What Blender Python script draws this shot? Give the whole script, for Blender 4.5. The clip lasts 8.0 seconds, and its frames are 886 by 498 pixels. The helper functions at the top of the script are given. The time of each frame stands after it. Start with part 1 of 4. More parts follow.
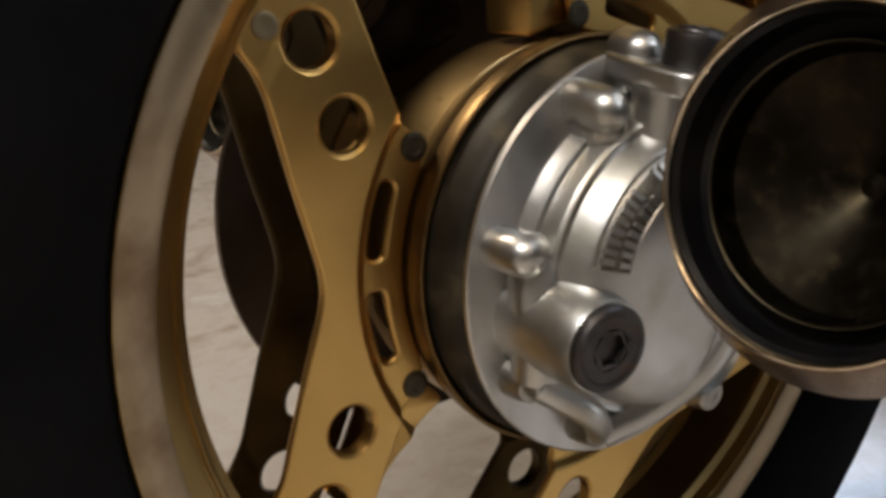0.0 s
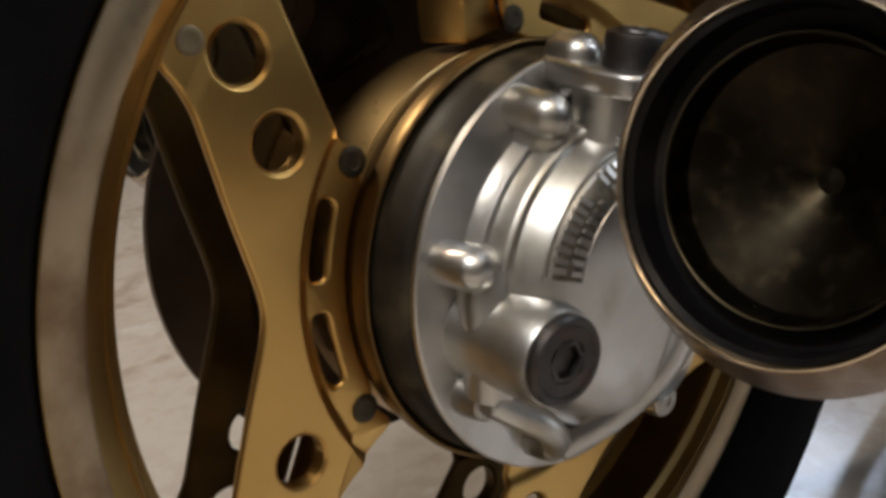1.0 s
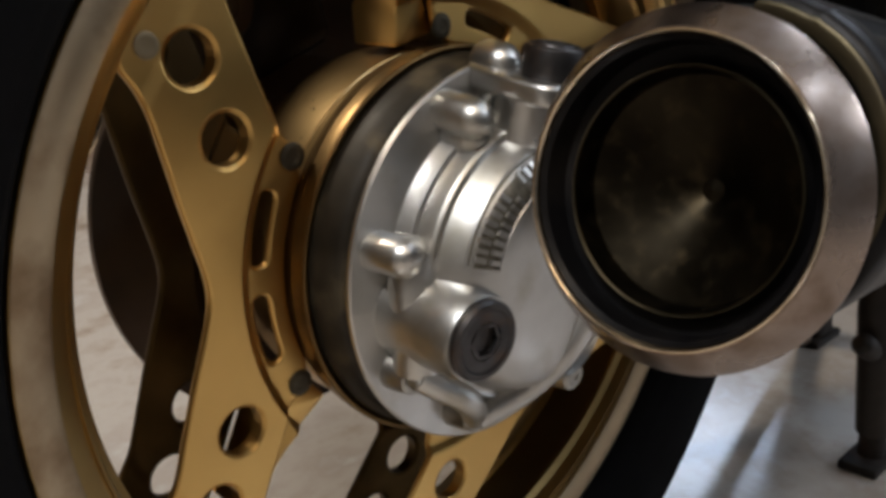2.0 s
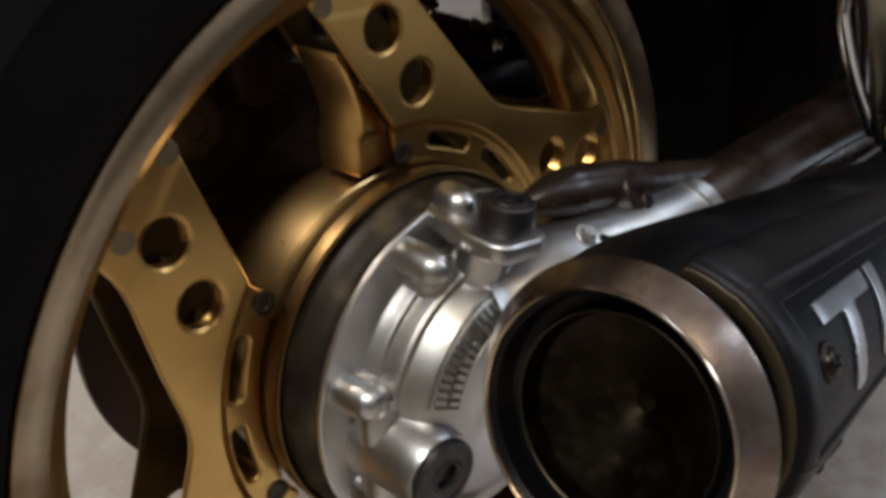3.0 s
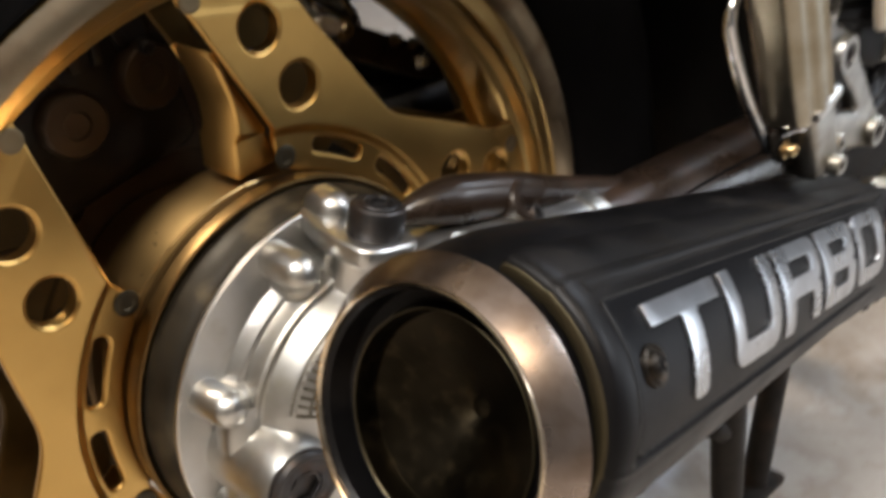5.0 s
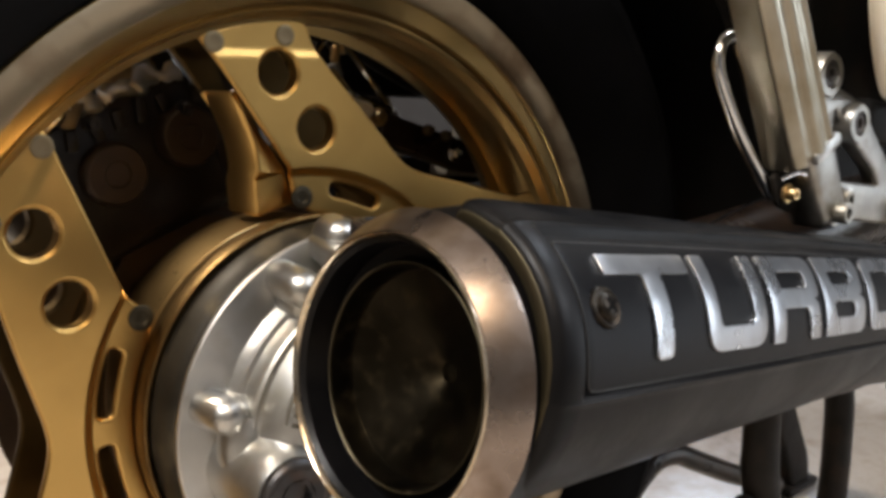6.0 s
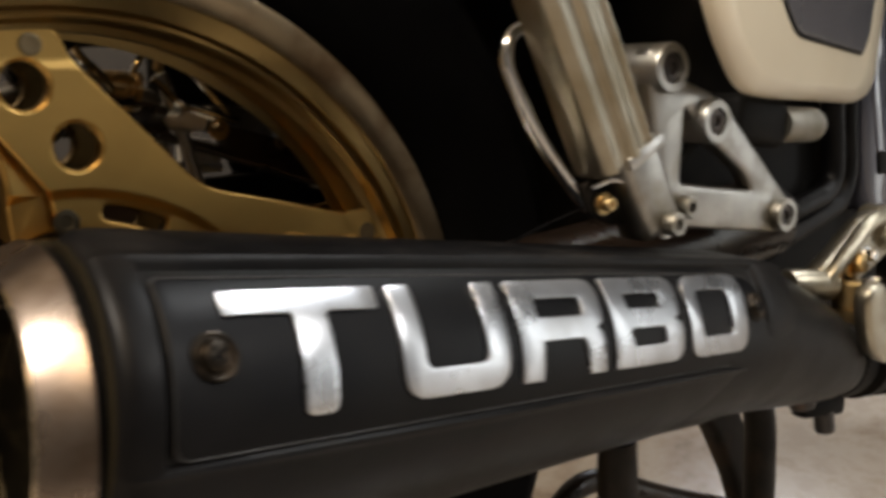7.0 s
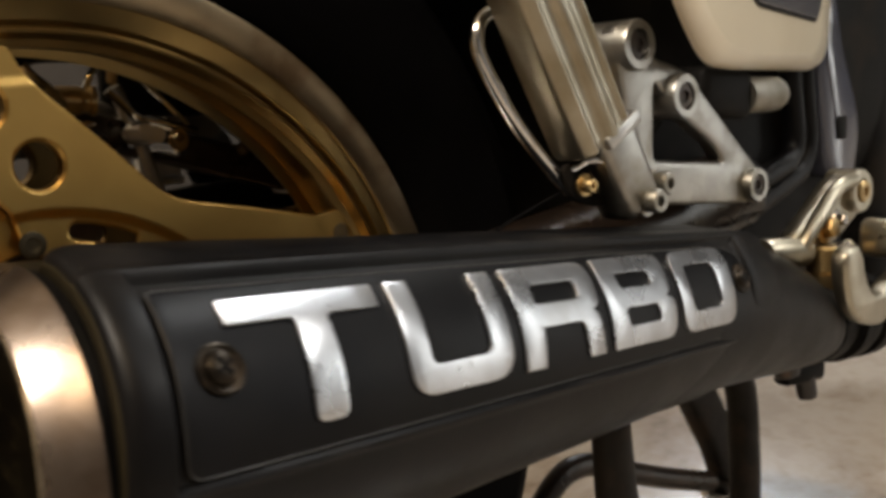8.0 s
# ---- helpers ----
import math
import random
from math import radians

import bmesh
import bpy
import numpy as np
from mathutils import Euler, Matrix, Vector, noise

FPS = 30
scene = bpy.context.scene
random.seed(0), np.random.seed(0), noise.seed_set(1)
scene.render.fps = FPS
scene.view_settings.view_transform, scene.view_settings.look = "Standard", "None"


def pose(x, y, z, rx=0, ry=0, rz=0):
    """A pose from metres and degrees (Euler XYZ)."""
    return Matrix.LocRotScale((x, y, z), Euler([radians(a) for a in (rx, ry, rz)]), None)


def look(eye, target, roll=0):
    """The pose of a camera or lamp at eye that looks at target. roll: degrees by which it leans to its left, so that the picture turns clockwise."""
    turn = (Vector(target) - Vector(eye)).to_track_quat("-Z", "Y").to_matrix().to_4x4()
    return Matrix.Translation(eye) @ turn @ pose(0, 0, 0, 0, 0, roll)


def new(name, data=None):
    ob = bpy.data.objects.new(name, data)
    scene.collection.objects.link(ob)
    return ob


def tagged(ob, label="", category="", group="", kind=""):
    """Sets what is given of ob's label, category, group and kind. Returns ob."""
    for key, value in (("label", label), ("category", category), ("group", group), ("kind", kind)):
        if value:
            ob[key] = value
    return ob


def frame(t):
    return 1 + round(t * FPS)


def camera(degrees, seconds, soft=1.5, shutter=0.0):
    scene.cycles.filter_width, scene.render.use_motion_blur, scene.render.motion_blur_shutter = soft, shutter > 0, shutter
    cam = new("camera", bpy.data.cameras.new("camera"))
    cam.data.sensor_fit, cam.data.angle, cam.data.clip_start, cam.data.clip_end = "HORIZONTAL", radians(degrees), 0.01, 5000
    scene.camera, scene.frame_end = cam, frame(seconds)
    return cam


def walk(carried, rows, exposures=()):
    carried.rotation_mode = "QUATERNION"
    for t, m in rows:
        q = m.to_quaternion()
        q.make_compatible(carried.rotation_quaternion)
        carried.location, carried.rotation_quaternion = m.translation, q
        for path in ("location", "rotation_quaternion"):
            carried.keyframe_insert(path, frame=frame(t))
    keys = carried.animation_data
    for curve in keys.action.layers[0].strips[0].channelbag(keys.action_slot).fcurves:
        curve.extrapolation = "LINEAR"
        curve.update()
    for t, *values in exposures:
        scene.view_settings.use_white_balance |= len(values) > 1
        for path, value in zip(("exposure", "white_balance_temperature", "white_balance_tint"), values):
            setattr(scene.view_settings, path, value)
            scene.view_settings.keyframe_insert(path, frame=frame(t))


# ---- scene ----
cam = camera(48.86, 8.0, soft=3.8, shutter=0.4)
PATH = [
    (0.0, -0.3127, -0.3385, 0.4732, 72.17, 2.98, -35.66),
    (0.5, -0.3088, -0.3439, 0.4703, 72.73, 3.72, -37.81),
    (1.0, -0.3088, -0.3236, 0.4695, 72.74, 4.48, -40.38),
    (2.3, -0.34, -0.3507, 0.5112, 70.3, 1.56, -45.58),
    (2.5, -0.333, -0.3472, 0.5435, 69.57, 1.4, -46.08),
    (2.7, -0.3406, -0.3405, 0.5883, 67.67, 1.36, -46.97),
    (3.0, -0.3157, -0.3438, 0.611, 63.87, 2.2, -46.3),
    (3.5, -0.261, -0.33, 0.649, 53.27, 0.97, -46.57),
    (4.0, -0.2245, -0.2958, 0.6836, 46.6, -0.94, -45.98),
    (4.2, -0.2089, -0.3008, 0.6794, 46.99, 1.95, -43.03),
    (4.5, -0.2296, -0.3053, 0.6712, 50.85, 1.06, -45.7),
    (4.7, -0.2327, -0.3264, 0.6527, 54.00, 2.06, -45.37),
    (5.0, -0.2707, -0.3852, 0.5897, 66.27, 0.93, -45.53),
    (5.2, -0.2896, -0.412, 0.5617, 71.83, 0.06, -45.53),
    (6.3, -0.237, -0.45, 0.5114, 78.36, 2.95, -37.94),
    (6.5, -0.202, -0.4578, 0.5072, 78.57, 3.41, -36.64),
    (6.8, -0.1615, -0.4712, 0.4935, 78.98, 4.34, -38.68),
    (7.0, -0.1348, -0.4819, 0.5054, 78.44, 3.89, -38.22),
    (7.2, -0.1146, -0.4996, 0.5035, 79.00, 6.61, -36.79),
    (7.5, -0.1197, -0.4848, 0.4988, 77.86, 5.15, -38.35),
    (7.8, -0.1191, -0.4958, 0.4990, 78.23, 7.45, -37.53),
    (8.0, -0.1411, -0.4664, 0.5031, 77.96, 7.54, -41.87),
]
EXPOSURES = [(0.0, 0.03, 6250, 10), (0.5, 0.0, 6200, 10), (1.0, 0.03, 6200, 10), (2.5, 0.07, 5900, 10), (3.0, -0.13, 5900, 10), (3.5, 0.05, 5900, 10), (4.0, 0.06, 6050, 10), (4.5, 0.0, 6150, 10), (5.0, 0.88, 6250, 10), (6.5, 0.66, 6350, 10), (7.0, 0.36, 7100, 10), (8.0, 0.35, 7300, 10)]
walk(cam, [(t, pose(x, y, z, rx, ry, rz)) for t, x, y, z, rx, ry, rz in PATH], EXPOSURES)

# ---- world and lamps ----
world = bpy.data.worlds.new("world")
scene.world = world
world.use_nodes = True
world.node_tree.nodes["Background"].inputs[0].default_value = (0.10, 0.12, 0.16, 1)
world.node_tree.nodes["Background"].inputs[1].default_value = 0.3


def area_lamp(name, at, target, size, size_y, watts, colour):
    data = bpy.data.lights.new(name, "AREA")
    data.shape, data.size, data.size_y, data.energy, data.color = "RECTANGLE", size, size_y, watts, colour
    ob = new(name, data)
    ob.matrix_world = look(at, target)
    return ob


area_lamp("panel_light", (1.95, -0.50, 2.56), (1.95, -0.50, 0), 0.60, 0.60, 26.0, (0.84, 0.91, 1.0))
area_lamp("panel_light", (0.70, -1.76, 2.56), (0.70, -1.76, 0), 0.52, 0.52, 5.0, (0.80, 0.89, 1.0))
area_lamp("doorway_light", (5.27, -3.40, 1.02), (0.0, -3.40, 1.02), 1.05, 2.00, 25.0, (0.90, 0.95, 1.0))
area_lamp("panel_light", (2.35, -2.95, 2.56), (2.35, -2.95, 0), 1.30, 1.30, 58.0, (0.92, 0.95, 1.0))
area_lamp("panel_light", (-1.41, -0.51, 2.56), (-1.41, -0.51, 0), 0.60, 0.60, 55.0, (1.0, 0.95, 0.89))
area_lamp("panel_light", (4.20, 2.50, 2.56), (4.20, 2.50, 0), 1.10, 1.10, 42.0, (0.74, 0.84, 1.0))
area_lamp("bulb_light", (-0.80, -1.30, 2.50), (-0.80, -1.30, 0), 1.00, 1.00, 15.0, (1.0, 0.76, 0.50))
area_lamp("bulb_light", (-0.65, 1.50, 2.45), (-0.65, 1.50, 0), 0.40, 0.40, 50.0, (1.0, 0.84, 0.64))


# ---- materials ----
def material(name, colour, rough=0.5, metal=0.0, scale=40.0, vary=0.15, bump=0.1, fine=400.0, stain=None, stain_scale=9.0, stain_amount=0.35, stretch=(1, 1, 1), coat=0.0, spec=0.5, smudge=0.35):
    m = bpy.data.materials.new(name)
    m.use_nodes = True
    nt = m.node_tree
    n, l = nt.nodes, nt.links
    bsdf = n["Principled BSDF"]
    bsdf.inputs["Metallic"].default_value = metal
    bsdf.inputs["Specular IOR Level"].default_value = spec
    bsdf.inputs["Coat Weight"].default_value = coat
    bsdf.inputs["Coat Roughness"].default_value = 0.12
    co = n.new("ShaderNodeTexCoord")
    mp = n.new("ShaderNodeMapping")
    mp.inputs["Scale"].default_value = stretch
    l.new(co.outputs["Object"], mp.inputs["Vector"])

    def noise_node(sc, detail):
        t = n.new("ShaderNodeTexNoise")
        t.inputs["Scale"].default_value, t.inputs["Detail"].default_value = sc, detail
        l.new(mp.outputs[0], t.inputs["Vector"])
        return t

    coarse, grain, blot = noise_node(scale, 4), noise_node(fine, 3), noise_node(stain_scale, 6)
    dark = tuple(c * (1 - vary) for c in colour) + (1,)
    light = tuple(min(1, c * (1 + vary)) for c in colour) + (1,)
    ramp = n.new("ShaderNodeValToRGB")
    ramp.color_ramp.elements[0].position, ramp.color_ramp.elements[1].position = 0.3, 0.7
    ramp.color_ramp.elements[0].color, ramp.color_ramp.elements[1].color = dark, light
    l.new(coarse.outputs["Fac"], ramp.inputs["Fac"])
    colour_out = ramp.outputs["Color"]
    if stain:
        sr = n.new("ShaderNodeValToRGB")
        sr.color_ramp.elements[0].position, sr.color_ramp.elements[1].position = 0.52, 0.68
        sr.color_ramp.elements[0].color, sr.color_ramp.elements[1].color = (0, 0, 0, 1), (stain_amount,) * 3 + (1,)
        l.new(blot.outputs["Fac"], sr.inputs["Fac"])
        mix = n.new("ShaderNodeMix")
        mix.data_type = "RGBA"
        l.new(sr.outputs["Color"], mix.inputs["Factor"])
        l.new(colour_out, mix.inputs["A"])
        mix.inputs["B"].default_value = (*stain, 1)
        colour_out = mix.outputs["Result"]
    l.new(colour_out, bsdf.inputs["Base Color"])
    rr = n.new("ShaderNodeMapRange")
    rr.inputs["To Min"].default_value, rr.inputs["To Max"].default_value = max(0.02, rough * 0.90), min(1, rough * 1.10)
    l.new(grain.outputs["Fac"], rr.inputs["Value"])
    add = n.new("ShaderNodeMath")
    add.operation = "MULTIPLY_ADD"
    l.new(blot.outputs["Fac"], add.inputs[0])
    add.inputs[1].default_value = rough * smudge
    l.new(rr.outputs[0], add.inputs[2])
    sub = n.new("ShaderNodeMath")
    sub.operation, sub.inputs[1].default_value = "SUBTRACT", rough * smudge * 0.5
    l.new(add.outputs[0], sub.inputs[0])
    l.new(sub.outputs[0], bsdf.inputs["Roughness"])
    if bump:
        b = n.new("ShaderNodeBump")
        b.inputs["Strength"].default_value, b.inputs["Distance"].default_value = bump, 0.0006
        l.new(grain.outputs["Fac"], b.inputs["Height"])
        l.new(b.outputs[0], bsdf.inputs["Normal"])
    return m


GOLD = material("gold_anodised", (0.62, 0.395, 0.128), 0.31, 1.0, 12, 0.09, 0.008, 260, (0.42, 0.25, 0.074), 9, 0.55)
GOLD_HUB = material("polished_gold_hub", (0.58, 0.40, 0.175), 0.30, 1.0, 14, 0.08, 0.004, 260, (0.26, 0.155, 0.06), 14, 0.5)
# shade between the spoke plates, put into a darker copy of the gold
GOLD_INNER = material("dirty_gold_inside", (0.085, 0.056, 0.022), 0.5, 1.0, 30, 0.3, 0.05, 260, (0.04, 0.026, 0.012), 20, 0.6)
# the hub flange's dark reflection, put into a browner gold
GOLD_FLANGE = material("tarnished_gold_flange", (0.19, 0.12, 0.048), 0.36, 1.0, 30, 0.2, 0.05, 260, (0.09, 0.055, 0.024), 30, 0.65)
GOLD_RIM = material("gold_rim", (0.42, 0.295, 0.12), 0.30, 1.0, 25, 0.10, 0.012, 260, (0.20, 0.115, 0.04), 10, 0.5)
GOLD_LIP = material("machined_lip", (0.41, 0.325, 0.215), 0.36, 1.0, 20, 0.12, 0.02, 260, (0.19, 0.12, 0.065), 26, 0.8, smudge=0.9)
CAST = material("cast_aluminium", (0.54, 0.535, 0.515), 0.37, 1.0, 60, 0.07, 0.06, 260, (0.31, 0.275, 0.19), 26, 0.6, smudge=0.7)
CAST_WORN = material("worn_aluminium", (0.38, 0.37, 0.345), 0.37, 1.0, 60, 0.14, 0.07, 220, (0.18, 0.155, 0.11), 40, 0.65, smudge=0.9)
DULL = material("dull_grey_aluminium", (0.30, 0.285, 0.25), 0.50, 1.0, 60, 0.12, 0.06, 220, (0.16, 0.135, 0.09), 40, 0.6, smudge=0.6)
RUST = material("rusty_black_paint", (0.013, 0.010, 0.0078), 0.60, 0.0, 60, 0.4, 0.35, 180, (0.042, 0.026, 0.016), 34, 0.75, spec=0.22, smudge=0.7)
PEG = material("dull_ribbed_aluminium", (0.40, 0.365, 0.29), 0.33, 1.0, 60, 0.12, 0.05, 220, (0.20, 0.165, 0.10), 30, 0.6, smudge=0.8)
DRUM = material("painted_drum", (0.026, 0.021, 0.014), 0.52, 0.15, 40, 0.45, 0.25, 220, (0.085, 0.066, 0.038), 40, 0.8, spec=0.22, smudge=0.8)
STEEL = material("brushed_steel", (0.33, 0.27, 0.232), 0.28, 1.0, 30, 0.18, 0.03, 200, (0.15, 0.10, 0.065), 38, 0.85, smudge=1.0)
BRIGHT_LIP = material("polished_steel_lip", (0.66, 0.56, 0.42), 0.16, 1.0, 60, 0.1, 0.01, 300, (0.22, 0.16, 0.10), 60, 0.7)
SCREW = material("brown_plated_screw", (0.026, 0.021, 0.016), 0.34, 0.9, 90, 0.3, 0.05, 300, (0.09, 0.062, 0.04), 120, 0.7)
CHROME = material("chrome", (0.70, 0.70, 0.70), 0.10, 1.0, 50, 0.05, 0.0, 300, (0.3, 0.24, 0.18), 60, 0.5)
BOLT = material("dark_bolt", (0.065, 0.062, 0.062), 0.42, 0.9, 90, 0.25, 0.06, 300, (0.10, 0.065, 0.045), 70, 0.6)
BLACK = material("satin_black_paint", (0.0036, 0.0034, 0.0037), 0.40, 0.0, 40, 0.4, 0.10, 300, (0.0150, 0.0125, 0.0105), 26, 0.5, spec=0.15, smudge=1.0)
BLACK_PLATE = material("black_badge_plate", (0.0028, 0.0029, 0.0038), 0.38, 0.0, 40, 0.25, 0.02, 300, (0.0074, 0.0071, 0.0074), 22, 0.45, spec=0.14, smudge=0.6)
OLIVE = material("stained_steel_band", (0.075, 0.062, 0.036), 0.42, 0.9, 40, 0.25, 0.04, 300, (0.05, 0.042, 0.03), 40, 0.7)
WORN_EDGE = material("worn_black_edge", (0.050, 0.048, 0.046), 0.38, 0.8, 60, 0.4, 0.05, 300, (0.012, 0.011, 0.010), 60, 0.9)
SOOT = material("sooty_steel", (0.055, 0.046, 0.030), 0.42, 0.8, 40, 0.4, 0.06, 220, (0.09, 0.07, 0.04), 60, 0.6, smudge=0.8)
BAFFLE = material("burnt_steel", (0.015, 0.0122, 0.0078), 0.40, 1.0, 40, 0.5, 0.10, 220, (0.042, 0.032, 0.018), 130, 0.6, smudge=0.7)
# pale matt tone: bright light on far-side pieces, put into their colour
PALE = material("pale_grey_alloy_paint", (0.60, 0.58, 0.55), 0.45, 0.0, 40, 0.12, 0.06, 220, (0.30, 0.26, 0.20), 60, 0.6)
LETTER = material("brushed_aluminium", (0.56, 0.58, 0.61), 0.29, 1.0, 60, 0.10, 0.015, 240, (0.40, 0.40, 0.405), 34, 0.7, smudge=0.6)
GRIME = material("grimy_aluminium", (0.20, 0.185, 0.15), 0.55, 1.0, 200, 0.3, 0.05, 400, (0.06, 0.052, 0.04), 120, 0.7)
RIVET = material("dull_rivet", (0.24, 0.185, 0.11), 0.48, 1.0, 60, 0.15, 0.03, 240, (0.12, 0.09, 0.055), 60, 0.5)
SHAFT = material("brown_oily_paint", (0.017, 0.0105, 0.0068), 0.30, 0.0, 30, 0.5, 0.12, 240, (0.046, 0.026, 0.015), 25, 0.7, spec=0.45, smudge=1.1)
RUBBER = material("tyre_rubber", (0.0042, 0.0041, 0.0046), 0.75, 0.0, 30, 0.3, 0.12, 250, (0.008, 0.0075, 0.007), 8, 0.5, spec=0.06)
DARK_METAL = material("dark_frame_metal", (0.0075, 0.0070, 0.0065), 0.52, 0.0, 40, 0.3, 0.06, 300, (0.022, 0.016, 0.011), 20, 0.5, spec=0.06)
BRASS = material("brass_plated", (0.52, 0.37, 0.18), 0.32, 1.0, 60, 0.15, 0.04, 300, (0.2, 0.14, 0.08), 50, 0.6)
CREAM = material("cream_paint", (0.84, 0.75, 0.58), 0.22, 0.0, 8, 0.04, 0.01, 300, (0.66, 0.56, 0.40), 6, 0.4, coat=0.6)
GREY_STRIPE = material("grey_stripe", (0.10, 0.10, 0.115), 0.24, 0.0, 10, 0.06, 0.01, 300, coat=0.6)
BLUE_BLACK = material("blue_grey_paint", (0.060, 0.067, 0.095), 0.14, 0.0, 10, 0.1, 0.02, 300, (0.03, 0.03, 0.036), 20, 0.4, coat=1.0)
CALIPER = material("oily_cast_caliper", (0.016, 0.0125, 0.0105), 0.36, 0.0, 60, 0.4, 0.35, 180, (0.045, 0.032, 0.022), 45, 0.6, spec=0.35, smudge=1.0)
DISC = material("brake_disc_steel", (0.075, 0.052, 0.036), 0.46, 0.7, 30, 0.2, 0.05, 300, (0.11, 0.075, 0.05), 16, 0.5)


def marble():
    m = material("marble_floor", (0.42, 0.39, 0.35), 0.17, 0.0, 3.0, 0.1, 0.03, 60)
    n, l = m.node_tree.nodes, m.node_tree.links
    co = n.new("ShaderNodeTexCoord")
    big = n.new("ShaderNodeTexNoise")
    big.inputs["Scale"].default_value, big.inputs["Detail"].default_value, big.inputs["Distortion"].default_value = 3.0, 8, 0.6
    big.inputs["Roughness"].default_value = 0.62
    fine = n.new("ShaderNodeTexNoise")
    fine.inputs["Scale"].default_value, fine.inputs["Detail"].default_value, fine.inputs["Roughness"].default_value = 16, 8, 0.65
    add = n.new("ShaderNodeMix")
    add.inputs["Factor"].default_value = 0.32
    l.new(co.outputs["Object"], big.inputs["Vector"])
    l.new(co.outputs["Object"], fine.inputs["Vector"])
    l.new(big.outputs["Fac"], add.inputs["A"])
    l.new(fine.outputs["Fac"], add.inputs["B"])
    ramp = n.new("ShaderNodeValToRGB")
    e = ramp.color_ramp.elements
    e[0].position, e[0].color = 0.37, (0.20, 0.150, 0.11, 1)
    e[1].position, e[1].color = 0.64, (0.45, 0.43, 0.40, 1)
    for p, c in ((0.43, (0.32, 0.27, 0.225, 1)), (0.49, (0.40, 0.36, 0.315, 1)), (0.545, (0.35, 0.305, 0.265, 1)), (0.59, (0.42, 0.39, 0.355, 1))):
        e.new(p).color = c
    l.new(add.outputs["Result"], ramp.inputs["Fac"])
    l.new(ramp.outputs["Color"], n["Principled BSDF"].inputs["Base Color"])
    return m


FLOOR = marble()
WALL = material("dark_wall_paint", (0.045, 0.038, 0.032), 0.7, 0.0, 2, 0.1, 0.2, 80)
PALE_WALL = material("beige_wall_paint", (0.11, 0.097, 0.08), 0.7, 0.0, 2, 0.06, 0.2, 80)
LIGHT_WALL = material("grey_wall_paint", (0.19, 0.19, 0.192), 0.7, 0.0, 2, 0.05, 0.2, 80)
CEILING = material("ceiling_paint", (0.68, 0.675, 0.67), 0.8, 0.0, 2, 0.05, 0.1, 60)


# ---- mesh helpers ----
def link(name, mesh, mat, parent, label=""):
    mesh.materials.append(mat)
    ob = new(name, mesh)
    ob.parent = parent
    return tagged(ob, label)


def part(name, bm, mat, parent=None, label="", smooth=35):
    mesh = bpy.data.meshes.new(name)
    bmesh.ops.recalc_face_normals(bm, faces=bm.faces)
    bm.to_mesh(mesh)
    bm.free()
    if smooth:
        mesh.polygons.foreach_set("use_smooth", [True] * len(mesh.polygons))
        mesh.set_sharp_from_angle(angle=radians(smooth))
    return link(name, mesh, mat, parent, label)


def axis_frame(at, way):
    """A frame at a place whose z looks along way."""
    return Matrix.Translation(at) @ Vector(way).to_track_quat("Z", "Y").to_matrix().to_4x4()


def lathe(profile, m, steps=64, a0=0.0, a1=360.0, closed=False):
    """Turn (along, radius) pairs round the z axis of m."""
    bm = bmesh.new()
    full = abs(a1 - a0) >= 359.9
    count = steps if full else steps + 1
    rings = []
    for i in range(count):
        a = radians(a0 + (a1 - a0) * i / steps)
        rings.append([bm.verts.new(m @ Vector((r * math.cos(a), r * math.sin(a), z))) for z, r in profile])
    for i in range(steps):
        p, q = rings[i], rings[(i + 1) % count]
        last = len(profile) if closed else len(profile) - 1
        for j in range(last):
            k = (j + 1) % len(profile)
            bm.faces.new((p[j], q[j], q[k], p[k]))
    if not full and closed:
        bm.faces.new(rings[0])
        bm.faces.new(reversed(rings[-1]))
    bmesh.ops.remove_doubles(bm, verts=bm.verts, dist=1e-6)
    return bm


def tube(points, radius, sides=16, caps=True):
    """A round bar along points; radius is one number or one for each point."""
    bm = bmesh.new()
    pts = [Vector(p) for p in points]
    rad = radius if isinstance(radius, (list, tuple)) else [radius] * len(pts)
    rings, up = [], None
    for i, p in enumerate(pts):
        way = (pts[min(i + 1, len(pts) - 1)] - pts[max(i - 1, 0)]).normalized()
        if up is None:
            up = way.orthogonal().normalized()
        up = (up - way * up.dot(way)).normalized()
        sidev = way.cross(up)
        rings.append([bm.verts.new(p + rad[i] * (math.cos(2 * math.pi * k / sides) * up + math.sin(2 * math.pi * k / sides) * sidev)) for k in range(sides)])
    for p, q in zip(rings, rings[1:]):
        for k in range(sides):
            bm.faces.new((p[k], p[(k + 1) % sides], q[(k + 1) % sides], q[k]))
    if caps:
        bm.faces.new(reversed(rings[0]))
        bm.faces.new(rings[-1])
    return bm


def smooth_line(points, steps=8):
    """Points on a smooth line through the given ones."""
    p = [Vector(v) for v in points]
    p = [2 * p[0] - p[1]] + p + [2 * p[-1] - p[-2]]
    out = []
    for i in range(1, len(p) - 2):
        for k in range(steps):
            t = k / steps
            out.append(0.5 * (2 * p[i] + (p[i + 1] - p[i - 1]) * t + (2 * p[i - 1] - 5 * p[i] + 4 * p[i + 1] - p[i + 2]) * t * t + (3 * p[i] - p[i - 1] - 3 * p[i + 1] + p[i + 2]) * t ** 3))
    return out + [p[-2]]


